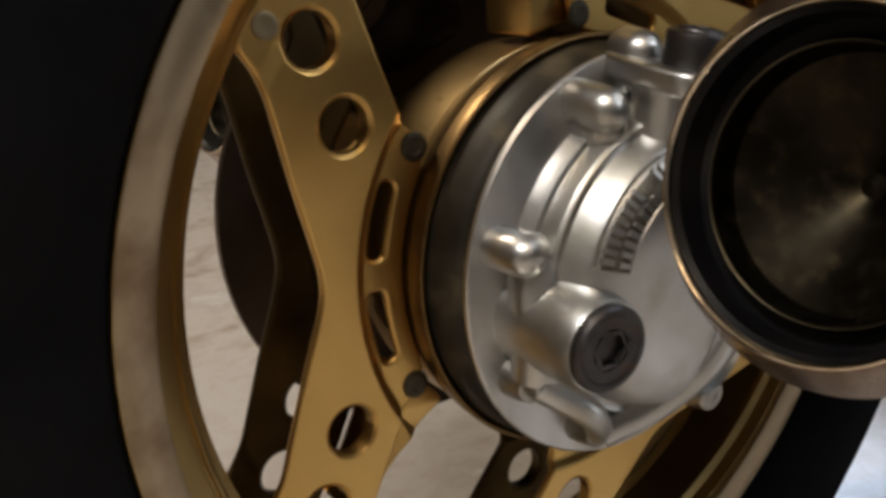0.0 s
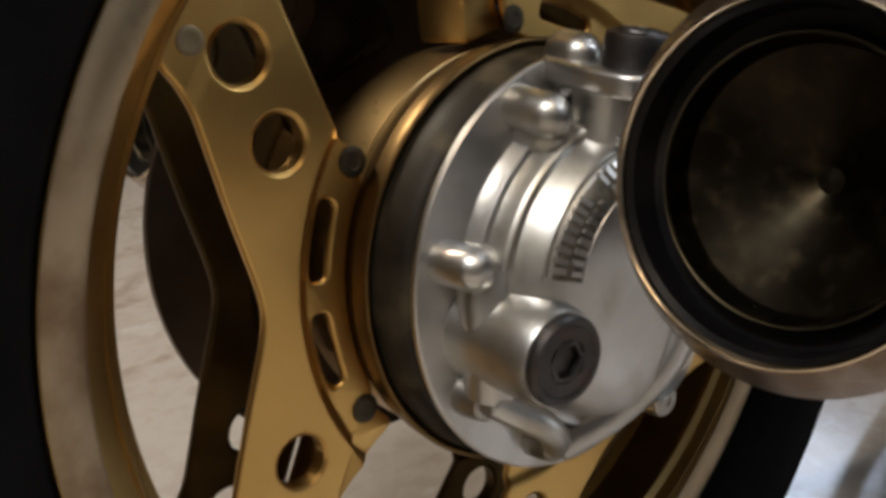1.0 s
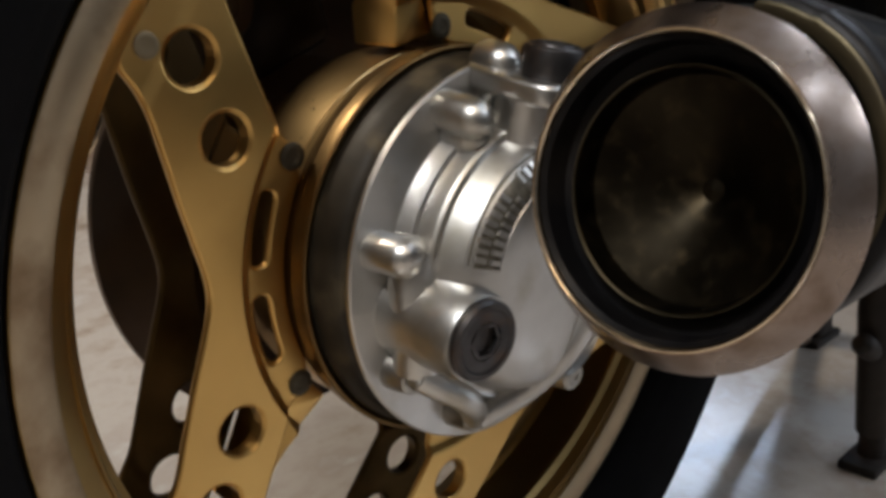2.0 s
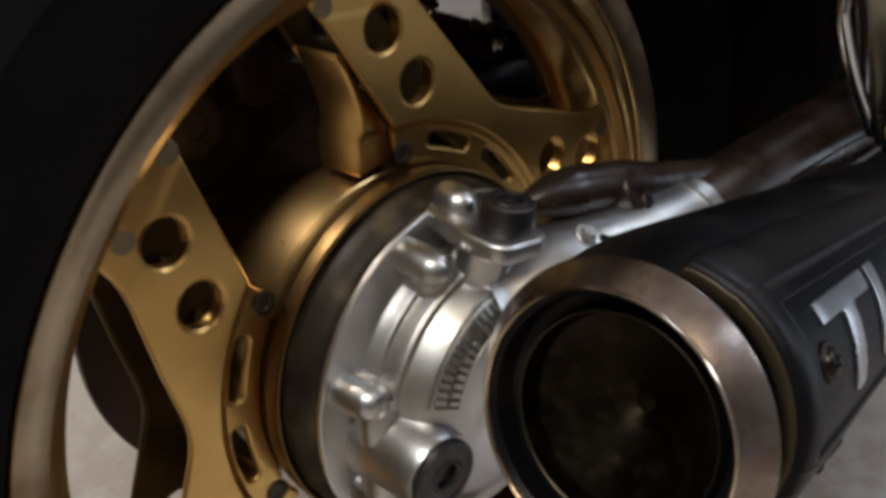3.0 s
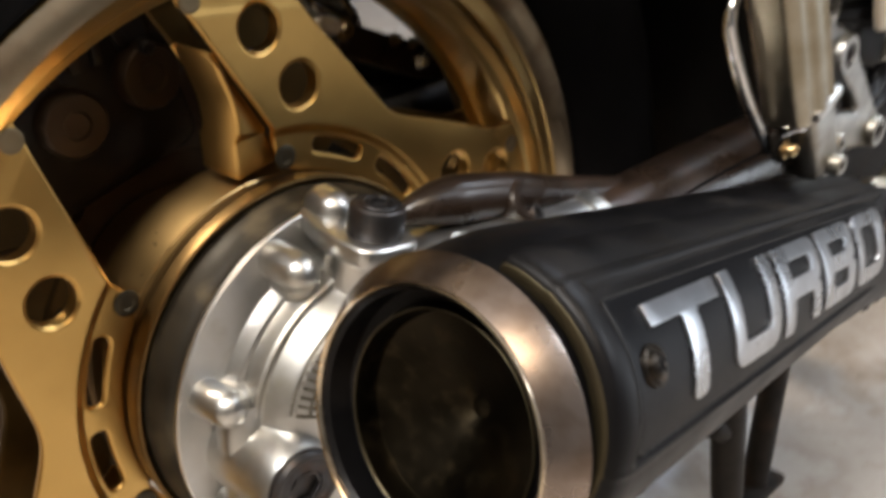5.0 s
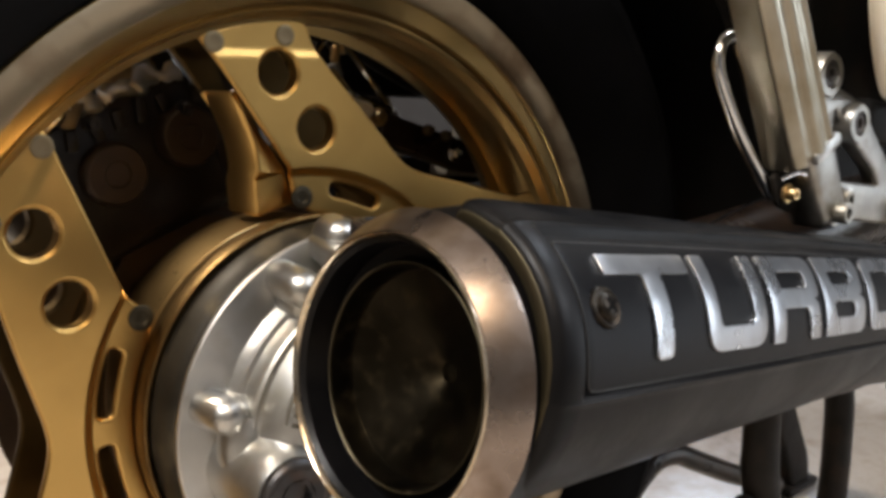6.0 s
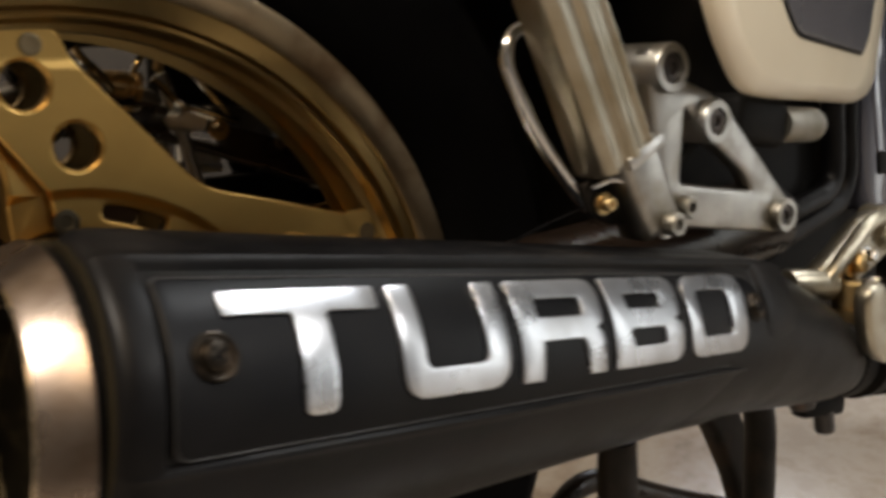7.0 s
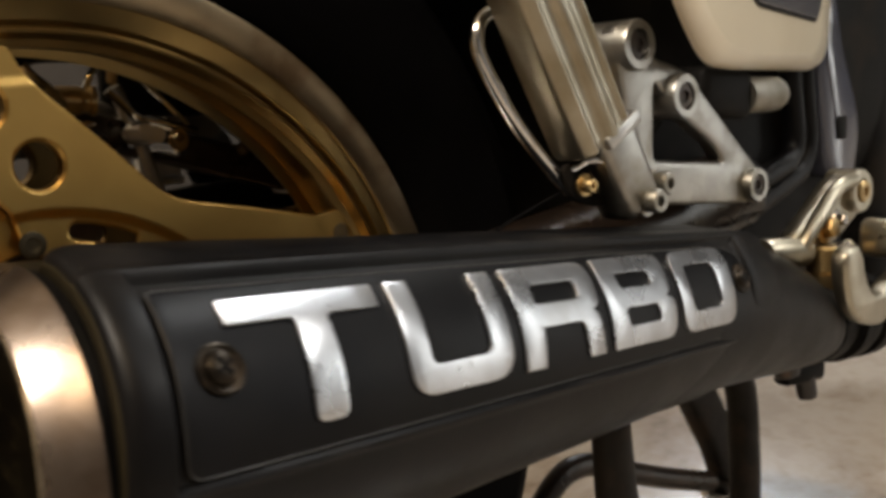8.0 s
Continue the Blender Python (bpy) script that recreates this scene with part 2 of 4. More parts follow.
def rounded(points, radius, steps=5):
    """A closed outline with its corners rounded; radius is one number or one for each corner."""
    n, out = len(points), []
    for i in range(n):
        r = radius[i] if isinstance(radius, (list, tuple)) else radius
        p, a, b = Vector(points[i]), Vector(points[i - 1]), Vector(points[(i + 1) % n])
        u, v = (a - p), (b - p)
        d = min(r, 0.48 * u.length, 0.48 * v.length)
        if d < 1e-6:
            out.append(p)
            continue
        s, e = p + u.normalized() * d, p + v.normalized() * d
        for k in range(steps + 1):
            t = k / steps
            out.append((1 - t) ** 2 * s + 2 * t * (1 - t) * p + t * t * e)
    return out


def circle(cx, cy, r, steps=28):
    return [Vector((cx + r * math.cos(2 * math.pi * k / steps), cy + r * math.sin(2 * math.pi * k / steps))) for k in range(steps)]


def plate_mesh(loops, thick, bevel, place, cuts=()):
    """A flat plate with holes from closed outlines; place maps its points into the world (a matrix or a function)."""
    curve = bpy.data.curves.new("outline", "CURVE")
    curve.dimensions, curve.fill_mode = "2D", "BOTH"
    curve.extrude, curve.bevel_depth, curve.bevel_resolution = max(thick / 2 - bevel, 0), bevel, 2
    curve.offset = -bevel
    for loop in loops:
        sp = curve.splines.new("POLY")
        sp.points.add(len(loop) - 1)
        sp.use_cyclic_u = True
        for q, v in zip(sp.points, loop):
            q.co = (v[0], v[1], 0, 1)
    ob = bpy.data.objects.new("outline", curve)
    mesh = bpy.data.meshes.new_from_object(ob)
    bpy.data.objects.remove(ob)
    bpy.data.curves.remove(curve)
    bm = bmesh.new()
    bm.from_mesh(mesh)
    bpy.data.meshes.remove(mesh)
    bmesh.ops.remove_doubles(bm, verts=bm.verts, dist=1e-6)
    for (nx, ny), d in cuts:
        k = math.hypot(nx, ny)
        bmesh.ops.bisect_plane(bm, geom=bm.verts[:] + bm.edges[:] + bm.faces[:], dist=1e-6, plane_co=(nx / k * d, ny / k * d, 0), plane_no=(nx / k, ny / k, 0))
    for v in bm.verts:
        v.co = place @ v.co if isinstance(place, Matrix) else Vector(place(*v.co))
    return bm


def box(size, m, bevel=0.004, segments=2):
    bm = bmesh.new()
    bmesh.ops.create_cube(bm, size=1)
    bmesh.ops.scale(bm, vec=size, verts=bm.verts)
    if bevel:
        bmesh.ops.bevel(bm, geom=list(bm.edges), offset=bevel, segments=segments, affect="EDGES", profile=0.5)
    bm.transform(m)
    return bm


def join(*bms):
    out = bms[0]
    for b in bms[1:]:
        tmp = bpy.data.meshes.new("tmp")
        b.to_mesh(tmp)
        b.free()
        out.from_mesh(tmp)
        bpy.data.meshes.remove(tmp)
    return out


def capsule(a, b, r, sides=18):
    a, b = Vector(a), Vector(b)
    n = (b - a).length
    prof = [(-r * math.cos(t) if t < math.pi / 2 else n - r * math.cos(t), max(r * math.sin(t), 1e-5)) for t in [math.pi * k / 12 for k in range(13)]]
    return lathe(prof, axis_frame(a, b - a), sides)


def hex_bolt(at, way, across, height, washer=0.0, socket=True):
    """A bolt head with a rounded crown, a washer and a socket in it."""
    m = axis_frame(at, way)
    r = across / 2
    bm = bmesh.new()
    if washer:
        bm = join(bm, lathe([(0, 0.0001), (0, washer), (0.0012, washer), (0.0016, washer * 0.94), (0.0016, 0.0001)], m, 24))
    h0 = 0.0012 if washer else 0.0
    prof = [(h0, 0.0001), (h0, r), (h0 + height * 0.85, r), (h0 + height, r * 0.86)]
    if socket:
        prof += [(h0 + height, r * 0.48), (h0 + height * 0.55, r * 0.46), (h0 + height * 0.5, 0.0001)]
    else:
        prof += [(h0 + height, 0.0001)]
    return join(bm, lathe(prof, m, 6 if not socket else 20))


# ---- setting ----
def slab(name, x0, x1, y0, y1, z0, z1, mat, label):
    ob = part(name, box((x1 - x0, y1 - y0, z1 - z0), Matrix.Translation(((x0 + x1) / 2, (y0 + y1) / 2, (z0 + z1) / 2)), 0), mat, None, label, 0)
    return tagged(ob, kind="structure", category=name.split("_")[0])


slab("floor", -2.6, 5.35, -4.2, 3.2, -0.1, 0.0, FLOOR, "pale polished marble floor with brown veins")
slab("ceiling", -2.6, 5.35, -4.2, 3.2, 2.6, 2.7, CEILING, "plain off-white painted ceiling")
slab("wall_north", -2.6, 5.2, 3.2, 3.35, -0.1, 2.7, WALL, "dark brown painted wall behind the motorcycle")
slab("wall_south", -2.6, 5.2, -4.35, -4.2, -0.1, 2.7, LIGHT_WALL, "dull grey painted wall")
slab("wall_west", -2.75, -2.6, -4.35, 3.35, -0.1, 2.7, PALE_WALL, "dull beige painted wall")
slab("wall_east", 5.2, 5.35, -2.85, 3.35, -0.1, 2.7, WALL, "dark brown painted wall beside the doorway")
slab("wall_east", 5.2, 5.35, -4.35, -3.95, -0.1, 2.7, WALL, "dark brown painted wall beside the doorway")
slab("wall_east", 5.2, 5.35, -3.95, -2.85, 2.1, 2.7, WALL, "dark brown painted wall over the doorway")

# ---- motorcycle ----
AXLE = 0.345
bike = tagged(new("motorcycle"), "motorcycle with gold wheels and black exhaust, raised on its stand", "motorcycle")
bike.matrix_world = Matrix.Translation((0, 0, AXLE - 0.0168)) @ Matrix.Rotation(radians(6), 4, "Y") @ Matrix.Translation((0, 0, -AXLE))
HUB = Matrix(((1, 0, 0, 0), (0, 0, -1, 0), (0, 1, 0, AXLE), (0, 0, 0, 1)))  # local z looks out to the right side, along -y


def hub(depth):
    """The wheel's frame, moved inwards by depth."""
    return Matrix.Translation((0, depth, 0)) @ HUB


def ease(x, a, b):
    t = min(1, max(0, (x - a) / (b - a)))
    return t * t * (3 - 2 * t)


def askew(bm):
    """The rim's edge runs slightly out of true against the spokes."""
    for v in bm.verts:
        w = ease(math.hypot(v.co.x, v.co.z - AXLE), 0.2040, 0.2150)
        v.co.y += w * (0.0437 * v.co.x - 0.0314 * (v.co.z - AXLE))
    return bm


# wheel: (outwards, radius)
RIM = [(0.0190, 0.2345), (0.0192, 0.2325), (0.0166, 0.2200), (0.0152, 0.2186), (0.0140, 0.2180), (0.0128, 0.2100), (0.0130, 0.2092), (0.0104, 0.2084), (0.0080, 0.2074), (0.0082, 0.2062), (0.0096, 0.2056), (0.0092, 0.2044), (0.0050, 0.2030), (0.0025, 0.2022),
       (0.000, 0.1985), (-0.0035, 0.1980), (-0.005, 0.2030), (-0.035, 0.2030), (-0.0365, 0.1970), (-0.040, 0.1975), (-0.042, 0.2030), (-0.048, 0.2055), (-0.055, 0.2105), (-0.062, 0.2135), (-0.0705, 0.232), (-0.070, 0.2345),
       (-0.067, 0.2355), (-0.060, 0.2250), (0.012, 0.2250), (0.0165, 0.2355)]
rim = part("rear_wheel", askew(lathe(RIM, HUB, 160, closed=True)), GOLD_RIM, bike, "satin gold wheel rim with stepped bed", 20)
lip = [(0.0198, 0.2342), (0.0203, 0.2322), (0.0178, 0.2200), (0.0166, 0.2182), (0.0156, 0.2180), (0.0164, 0.2204), (0.0192, 0.2322), (0.0188, 0.2342)]
part("rim_lip", askew(lathe(lip, HUB, 160, closed=True)), GOLD_LIP, rim, "pale machined rim lip")
TYRE = [(0.0165, 0.2352), (0.0205, 0.2375), (0.0265, 0.2420), (0.0290, 0.2470), (0.0300, 0.2480), (0.0330, 0.2530), (0.0390, 0.2660), (0.0425, 0.2800), (0.0415, 0.2920), (0.0420, 0.2935), (0.0370, 0.3060), (0.0270, 0.3160), (0.0100, 0.3235), (-0.02, 0.3260),
        (-0.055, 0.3235), (-0.075, 0.3160), (-0.087, 0.3060), (-0.0935, 0.2800), (-0.084, 0.2530), (-0.0775, 0.2420), (-0.0675, 0.2352)]
part("tyre", askew(lathe(TYRE, HUB, 128)), RUBBER, rim, "black rubber tyre")
BOOM = [(0.1400, 0.0), (0.1420, 0.0110), (0.1515, 0.0420), (0.1615, 0.0790), (0.1660, 0.0900), (0.1745, 0.1000)]
BOOM_IN = [(0.1350, 0.1490), (0.1290, 0.1330), (0.1006, 0.0665), (0.0890, 0.0575)]
ANGLES = [182.2, 62.2, -57.8]


def boomerang():
    half = BOOM + [(0.158, 0.125)] + BOOM_IN
    arc = [(0.0985 * math.cos(radians(a)), 0.0985 * math.sin(radians(a))) for a in (27, 20, 13, 6, 0)]
    right = half + arc
    outline = right + [(u, -v) for u, v in reversed(right[1:-1])]
    loops = [rounded(outline, 0.006, 4)]
    for sgn in (1, -1):
        loops.append(circle(0.128, sgn * 0.0663, 0.0118))
        loops.append(circle(0.142, sgn * 0.1005, 0.0118))
        slot = []
        for a, r in [(3.5, 0.1085), (9, 0.1083), (15, 0.1083), (21, 0.1087), (21, 0.1165), (15, 0.1168), (9, 0.1168), (3.5, 0.1165)]:
            slot.append((r * math.cos(radians(a)), sgn * r * math.sin(radians(a))))
        loops.append(rounded(slot, 0.0035, 3))
    return loops


BENDS = [((math.cos(radians(a)), math.sin(radians(a))), d) for a in (-32, -24, -16, -8, 0, 8, 16, 24, 32) for d in (0.1180, 0.1195, 0.1210, 0.1225, 0.1240)] + [((0.86, sgn * 0.51), d) for sgn in (1, -1) for d in (0.1800, 0.1816, 0.1832, 0.1848, 0.1864)]


def bent(degrees, depth):
    """Places a spoke plate: its hub end and its rim tabs are set back from its flat arms."""
    c, s = math.cos(radians(degrees)), math.sin(radians(degrees))

    def place(x, y, z):
        back = 0.0040 * (1 - ease(math.hypot(x, y), 0.1185, 0.1245)) + 0.0010 * ease(0.86 * x + 0.51 * abs(y), 0.1800, 0.1864)
        return (x * c - y * s, depth + back - z, AXLE + x * s + y * c)

    return place


def polar(r, degrees):
    return (r * math.cos(radians(degrees)), r * math.sin(radians(degrees)))


for a in ANGLES:
    for depth in (0.0005, 0.0410):
        bm = plate_mesh(boomerang(), 0.0045, 0.0017, bent(a, depth), BENDS)
        for sgn in (1, -1):
            for u, v in ((0.128, 0.0663), (0.142, 0.1005)):
                x, y = polar(math.hypot(u, v), a + sgn * math.degrees(math.atan2(v, u)))
                bm = join(bm, lathe([(0.0016, 0.0120), (0.0012, 0.0114), (-0.0055, 0.0112), (-0.0060, 0.0116), (-0.0055, 0.0120)], Matrix.Translation((x, depth, AXLE + y)) @ HUB.to_3x3().to_4x4(), 28, closed=True))
        # the inner plate takes the darker gold, as the space between lies in shade
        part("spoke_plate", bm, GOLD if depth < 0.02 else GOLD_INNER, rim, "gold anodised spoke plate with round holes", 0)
    for sgn in (1, -1):
        x, y = polar(0.1075, a + sgn * 30.4)
        part("hub_bolt", lathe([(0, 0.0066), (0.0004, 0.0064), (0.0007, 0.0056), (0.0007, 0.0034), (0.0002, 0.0028), (0.0002, 0.0001)], Matrix.Translation((x, 0.0018, AXLE + y)) @ HUB.to_3x3().to_4x4(), 24), SOOT, rim, "dark steel hub bolt")
        for r, da in ((0.1955, 33.5), (0.1975, 45.5)):
            x, y = polar(r * 0.985, a + sgn * da)
            part("rivet", lathe([(0, 0.0056), (0.0006, 0.0054), (0.0009, 0.0044), (0.0007, 0.0030), (0.0007, 0.0001)], Matrix.Translation(HUB @ Vector((x, y, 0.0006))) @ HUB.to_3x3().to_4x4(), 16), RIVET, rim, "grey rivet")
    # folded block between the plates
    gusset = rounded([(0.0900, 0.0520), (0.1010, 0.0660), (0.1225, 0.1160), (0.1195, 0.1140), (0.1030, 0.0910), (0.0885, 0.0810), (0.0720, 0.0695)], [0.002, 0.002, 0.001, 0.004, 0.012, 0.005, 0.003], 4)
    part("spacer", plate_mesh([gusset], 0.0330, 0.0025, bent(a, 0.0210)), GOLD, rim, "gold gusset block between the spoke plates", 18)

part("hub_barrel", lathe([(-0.0040, 0.0950), (-0.0050, 0.0968), (-0.0095, 0.0962), (-0.0100, 0.0954), (-0.0110, 0.0954), (-0.0115, 0.0962), (-0.0480, 0.0950), (-0.0540, 0.0925), (-0.0580, 0.0870), (-0.0610, 0.0760), (-0.0700, 0.0700), (-0.1150, 0.0660), (-0.1180, 0.0640), (-0.1180, 0.0001)], HUB, 96), GOLD_HUB, rim, "gold wheel hub barrel")
part("hub_flange", lathe([(0.0110, 0.0965), (0.0120, 0.0978), (0.0110, 0.0990), (0.0095, 0.0994), (0.0060, 0.0994), (0.0030, 0.0994), (0.0022, 0.0988), (-0.0040, 0.0982), (-0.0048, 0.0960)], HUB, 96), GOLD_FLANGE, rim, "gold flange of the hub, coloured for its dark reflection")
part("flange_lip", lathe([(0.0112, 0.0968), (0.0122, 0.0974), (0.0127, 0.0986), (0.0124, 0.0996), (0.0112, 0.1000), (0.0104, 0.0994)], HUB, 96), GOLD_FLANGE, rim, "darkened gold lip of the hub flange")

part("brake_disc", lathe([(-0.1185, 0.0500), (-0.1185, 0.0850), (-0.1200, 0.0870), (-0.1200, 0.1336), (-0.1205, 0.1340), (-0.1245, 0.1340), (-0.1250, 0.1336), (-0.1250, 0.0500)], HUB, 96, closed=True), DISC, bike, "dark brown brake disc")

# final drive: (outwards, radius)
COVER = [(0.0330, 0.0001), (0.0340, 0.0900), (0.0348, 0.0935), (0.0362, 0.0948), (0.0380, 0.0948), (0.0388, 0.0940), (0.0392, 0.0756), (0.0400, 0.0738), (0.0470, 0.0728), (0.0486, 0.0722), (0.0492, 0.0712), (0.0494, 0.0698), (0.0575, 0.0690), (0.0594, 0.0684), (0.0602, 0.0674), (0.0596, 0.0658), (0.0602, 0.0644), (0.0628, 0.0632), (0.0665, 0.0616), (0.0705, 0.0594), (0.0735, 0.0572), (0.0752, 0.0550), (0.0772, 0.0506), (0.0790, 0.0450), (0.0808, 0.0350), (0.0822, 0.0200), (0.0828, 0.0001)]


def cover_out(r):
    """How far the drive cover stands out at a radius, on its crown."""
    for (a, ra), (b, rb) in zip(COVER[17:], COVER[18:]):
        if rb <= r <= ra:
            return a + (b - a) * (ra - r) / (ra - rb)
    return 0.083


def on_cover(r, degrees, lift=0.0):
    x, y = polar(r, degrees)
    return HUB @ Vector((x, y, cover_out(r) + lift))


drive = part("final_drive", lathe(COVER, HUB, 128), CAST, bike, "cast aluminium shaft drive housing")
part("drum_band", lathe([(0.0090, 0.0900), (0.0105, 0.0955), (0.0125, 0.0962), (0.0280, 0.0945), (0.0305, 0.0925), (0.0330, 0.0890), (0.0345, 0.0600)], HUB, 96), DRUM, drive, "dull dark band round the drive housing")
for r, deg, tip, size, lean in ((0.0785, 170.0, 0.0530, 0.0094, 0.003), (0.0810, 119.5, 0.0550, 0.0096, 0.003), (0.0935, 97.0, 0.0440, 0.0100, 0.001)):
    x, y = polar(r, deg)
    xb, yb = polar(r + lean, deg)
    xc, yc = polar(r - 0.010, deg)
    bm = capsule(HUB @ Vector((xb, yb, 0.038)), HUB @ Vector((x, y, tip)), size)
    part("bolt_boss", join(bm, capsule(HUB @ Vector((xc, yc, 0.038)), HUB @ Vector((xc, yc, tip - 0.006)), size * 1.05)), CAST, drive)
for x, z, tip in ((-0.0670, 0.3004, 0.0600), (-0.0257, 0.2697, 0.0560), (0.0520, 0.2700, 0.0540)):
    p = (x, -0.036, z)
    part("cover_bolt", join(lathe([(0, 0.0098), (0.010, 0.0090), (0.0155, 0.0082), (0.0165, 0.0070), (0.0165, 0.0001)], axis_frame(p, (0, -1, 0)), 20), hex_bolt((x, -tip + 0.009, z), (0, -1, 0), 0.0105, 0.008)), CAST_WORN, drive)

# cast lettering on a raised curved plate
border = []
for a in range(170, 95, -3):
    border.append((0.0590, a))
for a in range(95, 171, 3):
    border.append((0.0450, a))
edge = [on_cover(r, a, 0.0004) for r, a in border]
part("plate_border", tube(edge + [edge[0]], 0.0007, 8), CAST, drive)
ground = bmesh.new()
rows = [[ground.verts.new(on_cover(r, a, 0.0003)) for r in (0.0452, 0.0485, 0.0520, 0.0555, 0.0588)] for a in range(95, 171, 3)]
for p, q in zip(rows, rows[1:]):
    for k in range(4):
        ground.faces.new((p[k], p[k + 1], q[k + 1], q[k]))
part("plate_ground", ground, GRIME, drive, "darker grimy ground between the raised marks")
marks = bmesh.new()
for r0, r1, gap in ((0.0530, 0.0574, 4.4), (0.0466, 0.0510, 5.0)):
    a = 167.5
    while a > 101:
        w = random.uniform(0.42, 0.62) * gap
        if random.random() < 0.9:
            q = [on_cover(r0, a, 0.0), on_cover(r1, a, 0.0), on_cover(r1, a - w, 0.0), on_cover(r0, a - w, 0.0)]
            lo = [marks.verts.new(v) for v in q]
            hi = [marks.verts.new(v + Vector((0, -0.0017, 0))) for v in q]
            marks.faces.new(hi)
            for k in range(4):
                marks.faces.new((lo[k], lo[(k + 1) % 4], hi[(k + 1) % 4], hi[k]))
        a -= gap
part("cast_lettering", marks, CAST, drive, "worn raised marks in two rows", 0)

# level plug, its boss and the webs of the lower cover
PLUG = Vector((-0.0585, -0.0830, 0.3256))
part("plug_boss", lathe([(-0.048, 0.0245), (-0.030, 0.0228), (-0.012, 0.0212), (-0.003, 0.0204), (0, 0.0192), (0, 0.0001)], axis_frame(PLUG, (-0.05, -1, -0.05)), 48), CAST, drive)
part("level_plug", join(lathe([(0, 0.0001), (0, 0.0183), (0.0025, 0.0183), (0.0040, 0.0172), (0.0040, 0.0150), (0.0032, 0.0140), (0.0032, 0.0090)], axis_frame(PLUG, (-0.05, -1, -0.05)), 48),
    lathe([(0.0032, 0.0092), (0.0036, 0.0072), (0.0005, 0.0070), (0.0004, 0.0001)], axis_frame(PLUG, (-0.05, -1, -0.05)), 6)), BOLT, drive, "dark steel level plug with hexagon socket")
part("web", tube(smooth_line([(-0.0665, -0.048, 0.3560), (-0.0680, -0.050, 0.3400), (-0.0660, -0.052, 0.3230), (-0.0640, -0.050, 0.3040)], 5), 0.0115, 16), CAST, drive)
part("web", tube(smooth_line([(-0.0680, -0.055, 0.3020), (-0.0450, -0.064, 0.2870), (-0.0257, -0.052, 0.2697)], 5), 0.0065, 14), CAST, drive)
part("web", tube(smooth_line([(-0.0257, -0.052, 0.2697), (-0.0030, -0.064, 0.2830), (0.0140, -0.076, 0.3050), (0.0240, -0.080, 0.3300)], 5), 0.0080, 14), CAST, drive)
part("drain_boss", lathe([(-0.040, 0.0240), (-0.016, 0.0215), (-0.002, 0.0185), (0, 0.0165), (-0.003, 0.0140), (-0.004, 0.0001)], axis_frame((0.0230, -0.0760, 0.3010), (0.1, -1, -0.25)), 40), CAST, drive)

# filler cap on its pad
CAP = Vector((-0.0102, -0.0725, 0.4325))
UPWARD = Vector((0.0, -0.12, 1.0)).normalized()
CAPF = Matrix.Translation(CAP) @ Matrix(((1, 0, 0), (0, 0.9929, -0.119), (0, 0.119, 0.9929))).to_4x4()
part("cap_pad", plate_mesh([rounded([(-0.018, -0.016), (0.014, -0.018), (0.019, 0.004), (0.014, 0.040), (-0.014, 0.042), (-0.021, 0.012)], 0.010, 5)], 0.010, 0.0022, CAPF @ Matrix.Translation((0, 0, -0.004))), CAST, drive)
part("cap_neck", lathe([(-0.045, 0.0150), (-0.020, 0.0150), (-0.006, 0.0160)], axis_frame(CAP + Vector((0.002, 0.012, 0)), UPWARD), 32), CAST, drive)
cap = part("filler_cap", lathe([(0.001, 0.0128), (0.0018, 0.0132), (0.0135, 0.0132), (0.0150, 0.0127), (0.0158, 0.0116), (0.0158, 0.0088), (0.0166, 0.0084), (0.0168, 0.0070), (0.0150, 0.0062), (0.0140, 0.0001)], axis_frame(CAP, UPWARD), 48), BOLT, drive, "dark steel oil filler cap")
part("slot", lathe([(0.0139, 0.0058), (0.0166, 0.0058), (0.0166, 0.0046), (0.0139, 0.0044)], axis_frame(CAP, UPWARD), 6, closed=True), BOLT, cap, "raised hexagon of the filler cap")

# shaft neck and tube
neck = part("shaft_neck", tube(smooth_line([(0.012, -0.052, 0.374), (0.034, -0.066, 0.384), (0.075, -0.080, 0.392), (0.135, -0.085, 0.4000)], 6), [0.0470 - 0.0155 * (k / 18) ** 0.7 for k in range(19)], 48), CAST, drive, "bright cast aluminium shaft neck")
part("neck_dome", lathe([(-0.040, 0.0440), (-0.026, 0.0425), (-0.014, 0.0385), (-0.004, 0.0310), (0.003, 0.0210), (0.0065, 0.0105), (0.0075, 0.0001)], axis_frame((0.036, -0.090, 0.394), (0.15, -0.75, 0.62)), 48), CAST, neck, "polished dome of the housing beside the neck")
part("neck_bolt", hex_bolt((0.0265, -0.0930, 0.4260), (0.05, -0.62, 0.78), 0.0085, 0.0040, 0.0068, False), CAST, neck, "bright washer and bolt")
part("joint_line", tube(smooth_line([(0.0300, -0.1000, 0.4270), (0.0480, -0.1120, 0.4200), (0.0600, -0.1200, 0.4040), (0.0640, -0.1180, 0.3800)], 6), 0.0016, 8), BLACK, neck, "thin dark sealed joint")
part("neck_collar", lathe([(0.0, 0.0310), (0.001, 0.0335), (0.010, 0.0340), (0.0115, 0.0325), (0.012, 0.0300)], axis_frame((0.128, -0.0848, 0.3990), (0.165, -0.001, 0.0225)), 40), CAST_WORN, neck)
